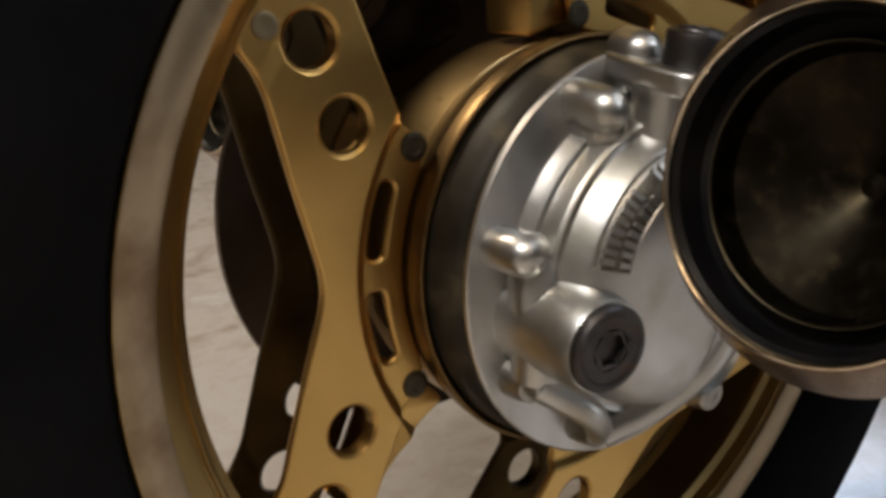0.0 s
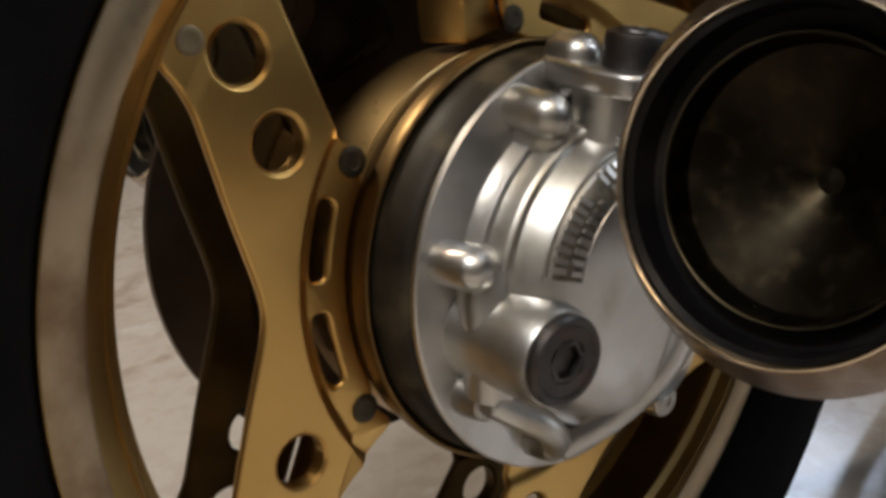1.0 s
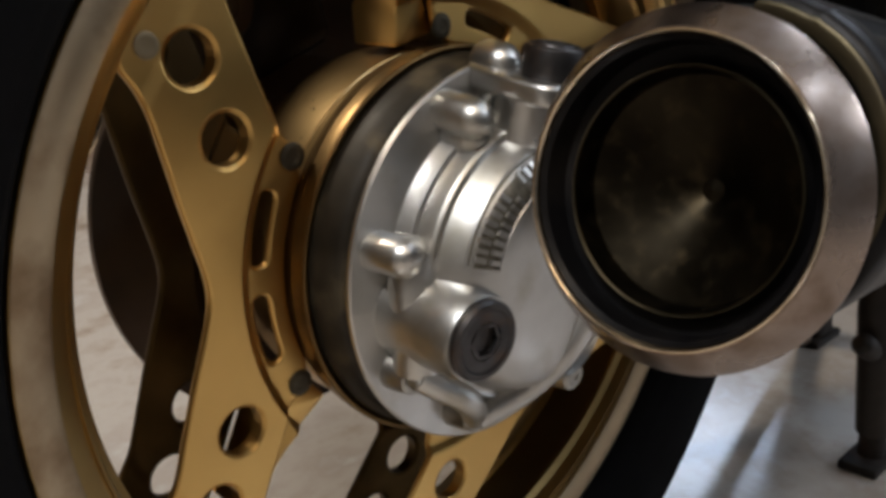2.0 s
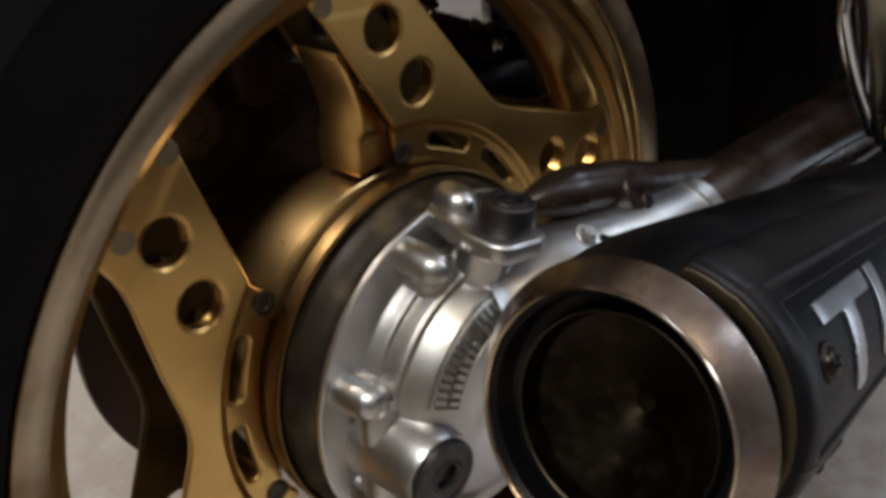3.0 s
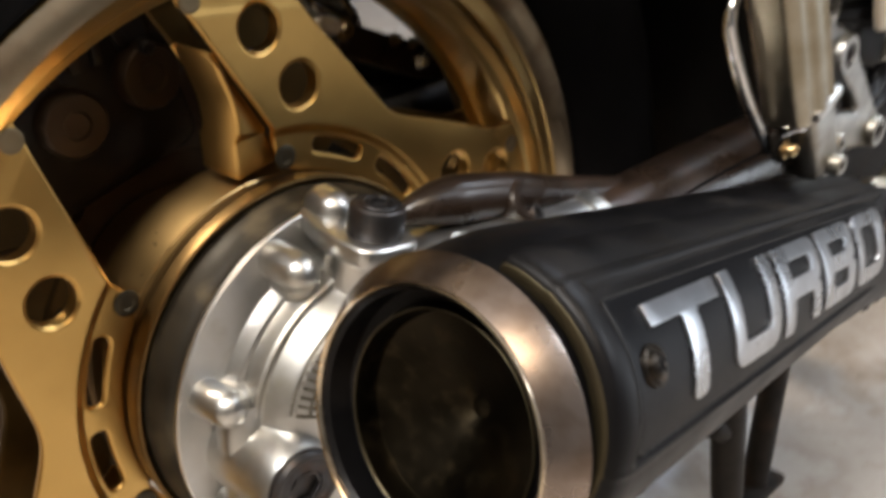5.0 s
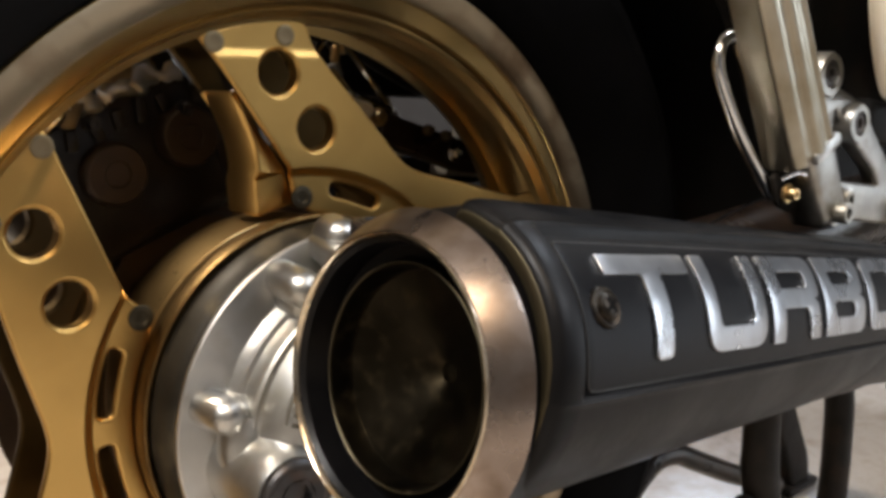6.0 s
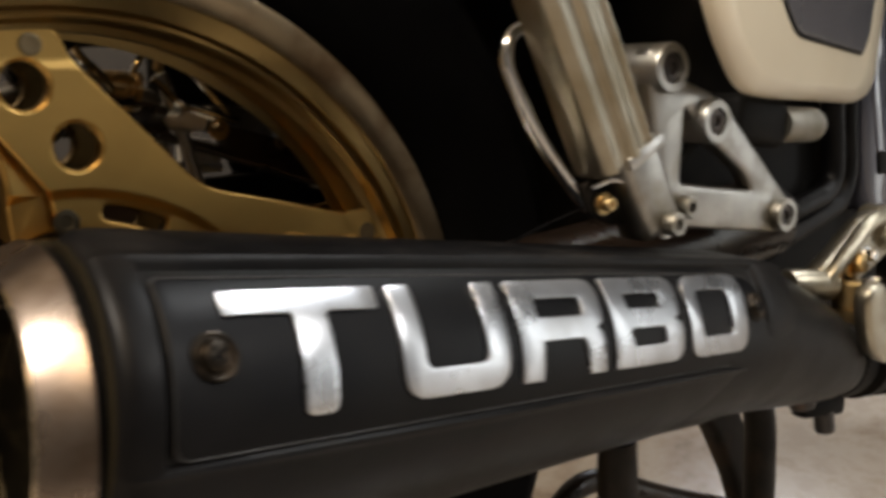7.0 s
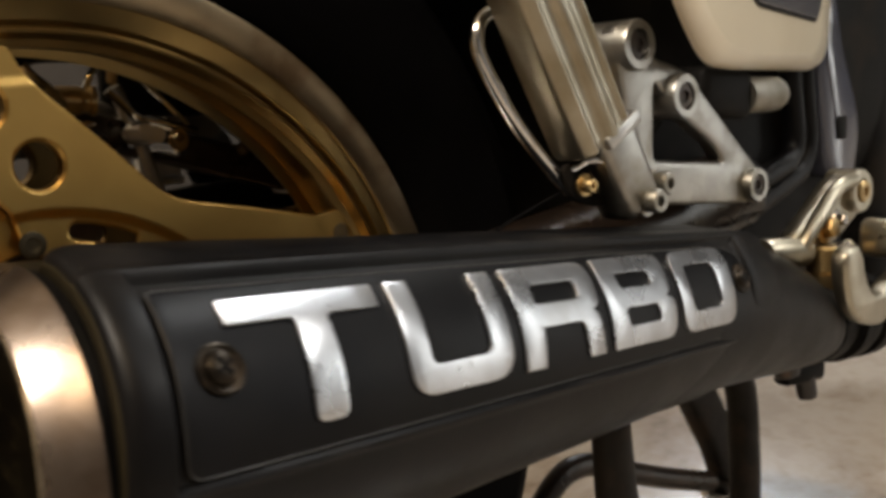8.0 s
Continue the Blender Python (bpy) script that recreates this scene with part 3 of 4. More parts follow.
lug = part("swingarm_lug", tube(smooth_line([(0.018, -0.058, 0.432), (0.034, -0.062, 0.436), (0.060, -0.066, 0.436), (0.085, -0.070, 0.434), (0.115, -0.074, 0.430), (0.175, -0.080, 0.424)], 5), [0.005 + 0.0085 * min(1, k / 8) - 0.004 * max(0, k - 17) / 8 for k in range(26)], 18), SHAFT, bike, "dark rusty lug over the shaft neck")
part("lug_eye", lathe([(-0.010, 0.0118), (0.004, 0.0118), (0.0055, 0.0105), (0.0055, 0.0062), (0.001, 0.0058), (0.001, 0.0001)], axis_frame((0.0840, -0.0800, 0.4330), (0.1, -0.8, 0.5)), 28), SHAFT, lug, "rusty bolt eye")
part("lug_bolt", hex_bolt((0.0866, -0.0850, 0.4270), (0.1, -0.8, 0.5), 0.010, 0.005, 0.007), BOLT, lug, "dark bolt")
shaft = part("shaft_tube", tube([(0.135, -0.085, 0.3985), (0.30, -0.086, 0.421), (0.44, -0.087, 0.439)], [0.0295, 0.0285, 0.0285], 32), SHAFT, bike, "dark drive shaft tube")

# muffler frame: along the pipe, out to the side, up
MUF = Matrix(((0.99339, 0.05756, 0.09934, -0.0902), (0.05728, -0.99834, 0.00573, -0.1859), (-0.09950, 0.0, 0.99504, 0.4109), (0, 0, 0, 1)))
MUF_AXIS = axis_frame(MUF.translation, MUF.to_3x3() @ Vector((1, 0, 0)))


SHIELD_R = 0.0551
CONE = [(0.362, 0.99, 0.0632, -0.0270), (0.384, 0.96, 0.0615, -0.0270), (0.405, 0.91, 0.0575, -0.0273), (0.428, 0.85, 0.0515, -0.0278), (0.452, 0.78, 0.0445, -0.0283), (0.475, 0.71, 0.0370, -0.0286), (0.495, 0.64, 0.0285, -0.0283), (0.508, 0.57, 0.0220, -0.0270), (0.516, 0.48, 0.0165, -0.0235), (0.518, 0.40, 0.0135, -0.0205)]


def shield_centre(s):
    """The middle of the shield's round side: out, up."""
    return 0.0104 - 0.0722 * (s - 0.03), 0.0101 + 0.039 * (s - 0.03)


def muffler_body():
    """A round can behind the ring, drawn in towards the front, that ends in a cone."""
    bm = bmesh.new()
    rings = []
    sizes = []
    for s in (0.0118, 0.0126, 0.016, 0.022, 0.030, 0.040, 0.050, 0.062, 0.080, 0.12, 0.16, 0.20, 0.24, 0.28, 0.315, 0.345):
        out, up = shield_centre(s)
        right = min(0.0586, out + SHIELD_R - 0.0045 + 0.004 * ease(s, 0.29, 0.345))
        low = -0.0588 + (0.0588 + up - SHIELD_R + 0.003) * ease(s, 0.0126, 0.060)
        sizes.append((s, 0.0590 - 0.0395 * (s - 0.0126), right, 0.0590 + 0.0045 * ease(s, 0.0126, 0.055), low))
    for s, k, top, low in CONE:
        wide = 0.047 * k
        sizes.append((s, wide, wide * (0.91 + 0.09 * ease(s, 0.40, 0.48)), top, low))
    for s, left, right, top, low in sizes:
        mid = (top + low) / 2
        ring = []
        for k in range(96):
            a = 2 * math.pi * k / 96
            c, d = math.cos(a), math.sin(a)
            ring.append(bm.verts.new(MUF @ Vector((s, c * (right if c > 0 else left), mid + d * (top - low) / 2))))
        rings.append(ring)
    for p, q in zip(rings, rings[1:]):
        for j in range(96):
            bm.faces.new((p[j], p[(j + 1) % 96], q[(j + 1) % 96], q[j]))
    bm.faces.new(rings[-1])
    return bm


def shield_top(s):
    """The angle at which the shield's round side turns over into its top."""
    return 64.0 - 62.0 * (s - 0.03)


def shield_point(s, degrees, lift=0.0):
    out, up = shield_centre(s)
    a = radians(degrees)
    return Vector((s, out + (SHIELD_R + lift) * math.cos(a), up + (SHIELD_R + lift) * math.sin(a)))


def letter_top(s):
    return 48.7 - 37.5 * s


def letter_low(s):
    return 6.9 - 31.5 * s


def panel_angle(s, y):
    """The angle on the shield's side at a height y on the badge; letters reach from 0.0043 to 0.0437."""
    return letter_top(s) + (letter_low(s) - letter_top(s)) * (y - 0.0043) / 0.0394


def recess(s, degrees):
    """How deep the badge's shallow bed is stamped in."""
    edge = min((s - 0.0262) / 0.0020, (0.3610 - s) / 0.004, (shield_top(s) - 2.2 - degrees) / 2.4, (degrees - panel_angle(s, 0.0530)) / 1.5)
    return 0.0026 * ease(edge, 0, 1) - 0.0007 * math.exp(-((edge + 0.7) / 0.7) ** 2)


def shield_section(s):
    """The shield's outline at s, from its crease on top to its lower edge."""
    top = shield_top(s)
    end = shield_point(s, top)
    crest = Vector((s, 0.0138, 0.0652 - 0.003 * ease(s, 0.03, 0.33)))
    way = Vector((0, -math.sin(radians(top)), math.cos(radians(top))))
    bend = end + way * max(0.001, (crest.z - end.z) / way.z)
    pts = [Vector((s, 0.0132, crest.z - 0.0045)), Vector((s, 0.0134, crest.z - 0.0010)), Vector((s, 0.0140, crest.z - 0.0002))]
    for k in range(1, 15):
        t = k / 15
        pts.append((1 - t) ** 2 * crest + 2 * t * (1 - t) * bend + t * t * end)
    for k in range(131):
        a = top + (-88 - top) * k / 130
        pts.append(shield_point(s, a, -recess(s, a)))
    return pts


def shield_skin(rows):
    """The shield's skin over (s, height) rows: height 0 lies on the can, 1 is the full section."""
    bm = bmesh.new()
    lines = []
    for s, h, base in rows:
        line = []
        for p in shield_section(base):
            mid = Vector((0, 0.004, 0.008))
            flat = Vector((0, p.y, p.z)) - mid
            line.append(bm.verts.new(MUF @ (Vector((s, 0, 0)) + mid + flat * (1 - 0.13 * (1 - h)))))
        lines.append(line)
    for p, q in zip(lines, lines[1:]):
        for a, b, c, d in zip(p, p[1:], q[1:], q):
            bm.faces.new((a, b, c, d))
    return bm


muffler = part("muffler", muffler_body(), BLACK, bike, "satin black round muffler with a side shield", 28)
SHOULDER = [(0.0148, 0.42, 0.026), (0.0150, 0.52, 0.026), (0.0156, 0.66, 0.026), (0.0166, 0.79, 0.026), (0.0180, 0.885, 0.026), (0.0200, 0.95, 0.026), (0.0222, 0.985, 0.026), (0.0245, 0.998, 0.026), (0.0262, 1.0, 0.0262)]
rows = SHOULDER + [(s, 1.0, s) for s in (0.0268, 0.0274, 0.0279, 0.0284, 0.0290)] + [(s, 1.0, s) for s in (0.034 + 0.0105 * k for k in range(31))] + [(s, 1.0, s) for s in (0.3560, 0.3570, 0.3580, 0.3590, 0.3600, 0.3612)] + [(0.368, 0.97, 0.3612), (0.376, 0.88, 0.3612), (0.384, 0.72, 0.3612), (0.392, 0.50, 0.3612)]
part("heat_shield", shield_skin(rows), BLACK, muffler, "satin black shield round the muffler's side", 40)
part("shield_edge", shield_skin([(0.0152, -0.25, 0.026), (0.0146, 0.0, 0.026), (0.0144, 0.22, 0.026), (0.0145, 0.36, 0.026), (0.0148, 0.42, 0.026)]), OLIVE, muffler, "stained rear edge of the shield", 60)
part("end_ring", lathe([(0.0012, 0.0488), (-0.0004, 0.0500), (-0.0002, 0.0510), (0.0008, 0.0518), (0.0105, 0.0590), (0.0117, 0.0595), (0.0124, 0.0590), (0.0126, 0.0575), (0.0126, 0.0500)], MUF_AXIS, 96), STEEL, muffler, "worn brushed steel end ring", 20)
part("outlet_liner", lathe([(0.0010, 0.0490), (0.0030, 0.0472), (0.0130, 0.0465), (0.0140, 0.0420), (0.0100, 0.0404)], MUF_AXIS, 72), BLACK, muffler, "black inner wall of the outlet")
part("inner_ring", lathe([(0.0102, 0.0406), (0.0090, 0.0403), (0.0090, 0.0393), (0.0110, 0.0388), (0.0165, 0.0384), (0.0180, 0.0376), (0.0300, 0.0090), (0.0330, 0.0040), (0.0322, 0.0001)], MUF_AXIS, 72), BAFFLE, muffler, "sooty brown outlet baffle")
part("ring_lip", lathe([(0.0010, 0.0487), (-0.0006, 0.0491), (-0.0012, 0.0497), (-0.0010, 0.0503), (0.0002, 0.0507)], MUF_AXIS, 96), BRIGHT_LIP, muffler, "polished inner lip of the end ring")
part("baffle_lip", lathe([(0.0096, 0.0397), (0.0085, 0.0398), (0.0082, 0.0401), (0.0085, 0.0404), (0.0096, 0.0405)], MUF_AXIS, 72), OLIVE, muffler, "worn edge of the outlet baffle")


def on_panel(base):
    """Lays a flat outline (along, down) round the shield's side."""
    return lambda x, y, z: MUF @ shield_point(x, panel_angle(x, y), base + z)


GRID = [((1, 0), 0.034 + 0.012 * k) for k in range(28)] + [((0, 1), -0.002 + 0.002 * k) for k in range(28)]
BADGE = rounded([(0.0295, -0.0022), (0.160, 0.0002), (0.330, 0.0032), (0.352, 0.0060), (0.3585, 0.0240), (0.3590, 0.0480), (0.354, 0.0512), (0.0295, 0.0515)], [0.003, 0.02, 0.02, 0.01, 0.01, 0.006, 0.006, 0.006], 4)
badge = part("badge_plate", plate_mesh([BADGE], 0.0012, 0.0004, on_panel(-0.0019), GRID), BLACK_PLATE, muffler, "black badge plate on the muffler side", 20)
edge = []
for p, q in zip(BADGE, BADGE[1:] + BADGE[:1]):
    n = max(1, int((q - p).length / 0.004))
    edge += [p.lerp(q, k / n) for k in range(n)]
seat_edge = on_panel(-0.0014)
part("plate_edge", tube([seat_edge(p.x, p.y, 0.0) for p in edge + edge[:1]], 0.00045, 8), WORN_EDGE, badge, "worn bare edge of the badge plate")


def letter(name, loops):
    part(name, plate_mesh(loops, 0.0014, 0.0003, on_panel(-0.0007), GRID), LETTER, muffler, "raised brushed aluminium letter", 20)


H0, H1 = 0.0043, 0.0437
letter("letter_T", [rounded([(0.0472, H0), (0.1048, H0), (0.1043, 0.0124), (0.0832, 0.0124), (0.0836, H1), (0.0716, H1), (0.0709, 0.0124), (0.0476, 0.0124)], [0.0008, 0.0008, 0.0008, 0.002, 0.0035, 0.0035, 0.002, 0.0008], 3)])
letter("letter_U", [rounded([(0.1101, H0), (0.1201, H0), (0.1208, 0.0341), (0.1513, 0.0341), (0.1501, H0), (0.1611, H0), (0.1628, H1), (0.1109, H1)], [0.0006, 0.0006, 0.004, 0.004, 0.0006, 0.0006, 0.011, 0.011], 5)])
letter("letter_R", [rounded([(0.1673, H0), (0.2213, H0), (0.2207, 0.0235), (0.2159, 0.0251), (0.2194, 0.0268), (0.2219, H1), (0.2108, H1), (0.2084, 0.0289), (0.1820, 0.0289), (0.1815, H1), (0.1699, H1)], [0.0008, 0.009, 0.005, 0.001, 0.005, 0.0006, 0.0006, 0.004, 0.001, 0.0006, 0.0006], 4),
                    rounded([(0.1802, 0.0120), (0.2086, 0.0120), (0.2084, 0.0199), (0.1801, 0.0199)], 0.0022, 3)])
letter("letter_B", [rounded([(0.2252, H0), (0.2784, H0), (0.2776, 0.0226), (0.2735, 0.0244), (0.2801, 0.0262), (0.2806, H1), (0.2292, H1)], [0.0008, 0.009, 0.005, 0.001, 0.005, 0.009, 0.0008], 4),
                    rounded([(0.2379, 0.0118), (0.2636, 0.0118), (0.2640, 0.0186), (0.2391, 0.0186)], 0.0020, 3),
                    rounded([(0.2393, 0.0272), (0.2659, 0.0272), (0.2670, 0.0350), (0.2410, 0.0350)], 0.0024, 3)])
letter("letter_O", [rounded([(0.2845, H0), (0.3378, H0), (0.3405, H1), (0.2885, H1)], 0.009, 5),
                    rounded([(0.2946, 0.0118), (0.3231, 0.0118), (0.3267, 0.0342), (0.2976, 0.0342)], 0.0042, 4)])
for s, y in ((0.0425, 0.0240), (0.3500, 0.0222)):
    p = on_panel(-0.0013)(s, y, 0)
    way = on_panel(0.01)(s, y, 0) - p
    seat_at = axis_frame(p, way)
    screw = part("badge_screw", lathe([(0.0, 0.0074), (0.0011, 0.0072), (0.0014, 0.0064), (0.0010, 0.0054), (0.0012, 0.0050), (0.0024, 0.0046), (0.0031, 0.0036), (0.0034, 0.0020), (0.0035, 0.0001)], seat_at, 32), SCREW, muffler, "brown plated pan-head screw")
    for turn in (0.5, 0.5 + math.pi / 2):
        slot = bmesh.new()
        bmesh.ops.create_cube(slot, size=1, matrix=seat_at @ Matrix.Rotation(turn, 4, "Z") @ Matrix.Translation((0, 0, 0.0033)) @ Matrix.Diagonal((0.0056, 0.0011, 0.0007, 1)))
        part("cross_slot", slot, RUBBER, screw, smooth=0)

# exhaust pipe ahead of the muffler
part("exhaust_pipe", tube([MUF @ Vector(v) for v in ((0.50, 0, -0.001), (0.56, 0, -0.001), (0.66, -0.01, -0.008), (0.80, -0.03, -0.02))], 0.0215, 24), DARK_METAL, bike, "dark exhaust pipe")
part("pipe_clamp", lathe([(0.572, 0.0250), (0.572, 0.0290), (0.590, 0.0290), (0.590, 0.0250)], axis_frame(MUF @ Vector((0, 0, -0.003)), MUF.to_3x3() @ Vector((1, 0, 0))), 32), DARK_METAL, bike)

# footrest bracket
SIDE = Matrix(((1, 0, 0, 0), (0, 0, -1, -0.1385), (0, 1, 0, 0), (0, 0, 0, 1)))
outer = rounded([(0.2460, 0.5440), (0.2680, 0.5470), (0.2760, 0.5280), (0.3100, 0.5190), (0.3860, 0.4560), (0.3860, 0.4430), (0.3720, 0.4390), (0.2780, 0.4470), (0.2610, 0.4600), (0.2560, 0.4900)], [0.012, 0.012, 0.006, 0.012, 0.010, 0.008, 0.008, 0.01, 0.01, 0.01], 5)
inner = rounded([(0.2790, 0.5140), (0.2950, 0.5000), (0.3350, 0.4770), (0.3450, 0.4655), (0.2770, 0.4720)], 0.004, 4)
bracket = part("footrest_bracket", plate_mesh([outer, inner], 0.012, 0.0025, SIDE), CAST_WORN, bike, "cast aluminium footrest bracket with three bolts")
for x, z, r in ((0.2600, 0.5330, 0.0135), (0.3005, 0.5055, 0.0125), (0.3735, 0.4500, 0.0105)):
    part("boss", lathe([(-0.030 if z > 0.5 else -0.004, r), (0.010, r), (0.0115, r * 0.93), (0.0115, r * 0.62), (0.008, r * 0.6)], axis_frame((x, -0.1385, z), (0, -1, 0)), 28), CAST_WORN, bracket)
    part("bracket_bolt", hex_bolt((x, -0.1455, z), (0, -1, 0), r * 1.15, 0.0035), BOLT, bracket, "dark socket bolt")


# folded passenger footrest: a ribbed bar leaning upwards
def footrest():
    b = Vector((0.1950, -0.1720, 0.4870))
    a = b + Vector((-0.0384, 0.0010, 0.0703)) * 1.9
    way = (a - b).normalized()
    wide = Vector((0, -1, 0)).cross(way).normalized()
    deep = way.cross(wide)
    prof = rounded([(-0.022, -0.012), (0.022, -0.012), (0.022, 0.006), (0.014, 0.011), (0.011, 0.0085), (0.004, 0.0085), (0.001, 0.012), (-0.006, 0.012), (-0.009, 0.009), (-0.015, 0.009), (-0.018, 0.011), (-0.022, 0.007)], 0.0022, 3)
    bm = bmesh.new()
    rings = []
    for t, k in ((0.0, 0.94), (0.003, 1.0), (0.05, 1.0), (0.10, 0.98), ((a - b).length, 0.9)):
        rings.append([bm.verts.new(b + way * t + (wide * x * 0.82 + deep * y) * k) for x, y in prof])
    n = len(prof)
    for p, q in zip(rings, rings[1:]):
        for j in range(n):
            bm.faces.new((p[j], p[(j + 1) % n], q[(j + 1) % n], q[j]))
    bm.faces.new(rings[0])
    bm.faces.new(rings[-1])
    return bm


peg = part("passenger_footrest", footrest(), PEG, bike, "folded ribbed aluminium passenger footrest", 25)
part("pivot_block", box((0.027, 0.022, 0.050), pose(0.2110, -0.1700, 0.4745, 0, -29, 0), 0.005, 3), CAST_WORN, peg)
part("chamfer", box((0.027, 0.018, 0.007), pose(0.2035, -0.1745, 0.4915, 0, -29, 0), 0.002, 2), CAST, peg, "bright chamfered shoulder")
for x, y, z in ((0.2240, -0.178, 0.4565), (0.2488, -0.166, 0.4625)):
    part("pivot_bolt", hex_bolt((x, y, z), (0, -1, 0), 0.012, 0.008, 0.008), CAST_WORN, peg, "plated pivot bolt")
part("spring_screw", hex_bolt((0.1890, -0.1690, 0.4668), (0, -1, 0), 0.007, 0.005, 0.0055), BRASS, peg, "small brass plated screw")
part("clip_wire", tube(smooth_line([(0.1800, -0.170, 0.4745), (0.1892, -0.174, 0.4781), (0.1970, -0.176, 0.4765), (0.2045, -0.177, 0.4720), (0.2105, -0.177, 0.4660), (0.2154, -0.176, 0.4599), (0.2190, -0.174, 0.4545)], 6), 0.0013, 8), CHROME, peg, "thin bent clip wire")
part("clip_plate", plate_mesh([rounded([(0.1760, 0.4760), (0.1880, 0.4790), (0.2010, 0.4740), (0.2090, 0.4640), (0.2130, 0.4560), (0.1990, 0.4555), (0.1830, 0.4600)], 0.004, 4)], 0.003, 0.001, Matrix(((1, 0, 0, 0), (0, 0, -1, -0.1665), (0, 1, 0, 0), (0, 0, 0, 1)))), DARK_METAL, peg, "dark clip plate at the footrest pivot")
part("thin_cable", tube(smooth_line([(0.1850, -0.160, 0.4640), (0.1650, -0.150, 0.4540), (0.1450, -0.140, 0.4420)], 5), 0.0008, 6), RUBBER, peg, "thin black cable")
part("wire_loop", tube(smooth_line([(0.1880, -0.161, 0.4645), (0.1740, -0.160, 0.4780), (0.1560, -0.157, 0.5000), (0.1430, -0.153, 0.5250), (0.1415, -0.152, 0.5350), (0.1450, -0.151, 0.5425), (0.1530, -0.150, 0.5465), (0.1620, -0.149, 0.5460), (0.1710, -0.147, 0.5380), (0.1800, -0.146, 0.5285), (0.2000, -0.144, 0.5020), (0.2150, -0.142, 0.4800)], 8), 0.0034, 12), CHROME, bike, "chromed wire loop")

# cream side panel, turned inwards towards the front
PANEL_Y = Matrix(((0.9656, 0, 0.2598, 0.2973), (0.2598, 0, -0.9656, -0.1650), (0, 1, 0, 0), (0, 0, 0, 1)))


def loft(rings, m):
    """A closed skin over outlines of equal count, each with its height; the last one is capped."""
    bm = bmesh.new()
    rows = [[bm.verts.new(m @ Vector((v[0], v[1], h))) for v in ring] for ring, h in rings]
    n = len(rows[0])
    for p, q in zip(rows, rows[1:]):
        for j in range(n):
            bm.faces.new((p[j], p[(j + 1) % n], q[(j + 1) % n], q[j]))
    bm.faces.new(rows[-1])
    bm.faces.new(reversed(rows[0]))
    return bm


def panel_ring(t):
    """The panel's outline, from its rear edge (0) to its flat face (1)."""
    edge = [(-0.1180, 0.6800), (-0.0480, 0.5545), (0.0000, 0.5215), (0.0360, 0.5190), (0.2350, 0.5190), (0.2820, 0.5310), (0.3100, 0.6800)]
    face = [(-0.0980, 0.6800), (-0.0240, 0.5510), (0.0080, 0.5330), (0.0590, 0.5287), (0.2050, 0.5305), (0.2230, 0.5400), (0.2680, 0.6800)]
    return rounded([tuple((1 - t) * a + t * b for a, b in zip(p, q)) for p, q in zip(edge, face)], [0.01, 0.035, 0.02, 0.02, 0.03, 0.02, 0.01], 6)


side_panel = part("side_panel", loft([(panel_ring(0.10), -0.0040), (panel_ring(0.02), -0.0034), (panel_ring(-0.01), -0.0020), (panel_ring(0.0), 0.0), (panel_ring(0.15), 0.0028), (panel_ring(0.45), 0.0055), (panel_ring(0.8), 0.0074), (panel_ring(0.93), 0.0079), (panel_ring(1.0), 0.0080)], PANEL_Y), CREAM, bike, "glossy cream painted side panel", 40)
part("stripe", plate_mesh([rounded([(-0.0300, 0.6300), (0.0391, 0.5727), (0.0640, 0.5570), (0.2083, 0.5540), (0.2220, 0.5650), (0.2420, 0.6300)], [0.004, 0.01, 0.012, 0.006, 0.008, 0.004], 4)], 0.0024, 0.0006, PANEL_Y @ Matrix.Translation((0, 0, 0.0084))), GREY_STRIPE, side_panel, "glossy dark grey stripe")
part("stripe_border", plate_mesh([rounded([(-0.0340, 0.6320), (0.0355, 0.5720), (0.0625, 0.5545), (0.2090, 0.5515), (0.2245, 0.5640), (0.2450, 0.6320)], [0.004, 0.01, 0.012, 0.006, 0.008, 0.004], 4)], 0.0020, 0.0004, PANEL_Y @ Matrix.Translation((0, 0, 0.0078))), BLACK, side_panel, "thin black border of the stripe")

# seat, tail and tank over the wheel
def hull(sections, m):
    """A rounded skin through (x, half width, low, high) sections along the bike."""
    bm = bmesh.new()
    rows = []
    for x, half, low, high in sections:
        mid, tall = (low + high) / 2, (high - low) / 2
        row = []
        for k in range(40):
            c, s = math.cos(2 * math.pi * k / 40), math.sin(2 * math.pi * k / 40)
            row.append(bm.verts.new(m @ Vector((x, half * math.copysign(abs(c) ** 0.6, c), mid + tall * math.copysign(abs(s) ** 0.6, s)))))
        rows.append(row)
    for p, q in zip(rows, rows[1:]):
        for j in range(40):
            bm.faces.new((p[j], p[(j + 1) % 40], q[(j + 1) % 40], q[j]))
    bm.faces.new(rows[0])
    bm.faces.new(rows[-1])
    return bm


MID = Matrix.Translation((0, 0.02, 0))
# added plate that keeps the space behind the frame tubes dark
part("frame_plate", plate_mesh([rounded([(0.365, 0.370), (0.365, 0.470), (0.420, 0.520), (0.560, 0.520), (0.640, 0.440), (0.640, 0.330), (0.480, 0.330)], 0.02, 5)], 0.010, 0.003, Matrix(((1, 0, 0, 0), (0, 0, -1, -0.064), (0, 1, 0, 0), (0, 0, 0, 1)))), DARK_METAL, bike, "black plate added for the shade behind the frame tubes")
part("airbox", hull([(0.37, 0.05, 0.44, 0.66), (0.39, 0.08, 0.41, 0.69), (0.55, 0.085, 0.40, 0.70), (0.74, 0.085, 0.40, 0.70), (0.78, 0.05, 0.44, 0.66)], MID), DARK_METAL, bike, "black airbox between the frame tubes")
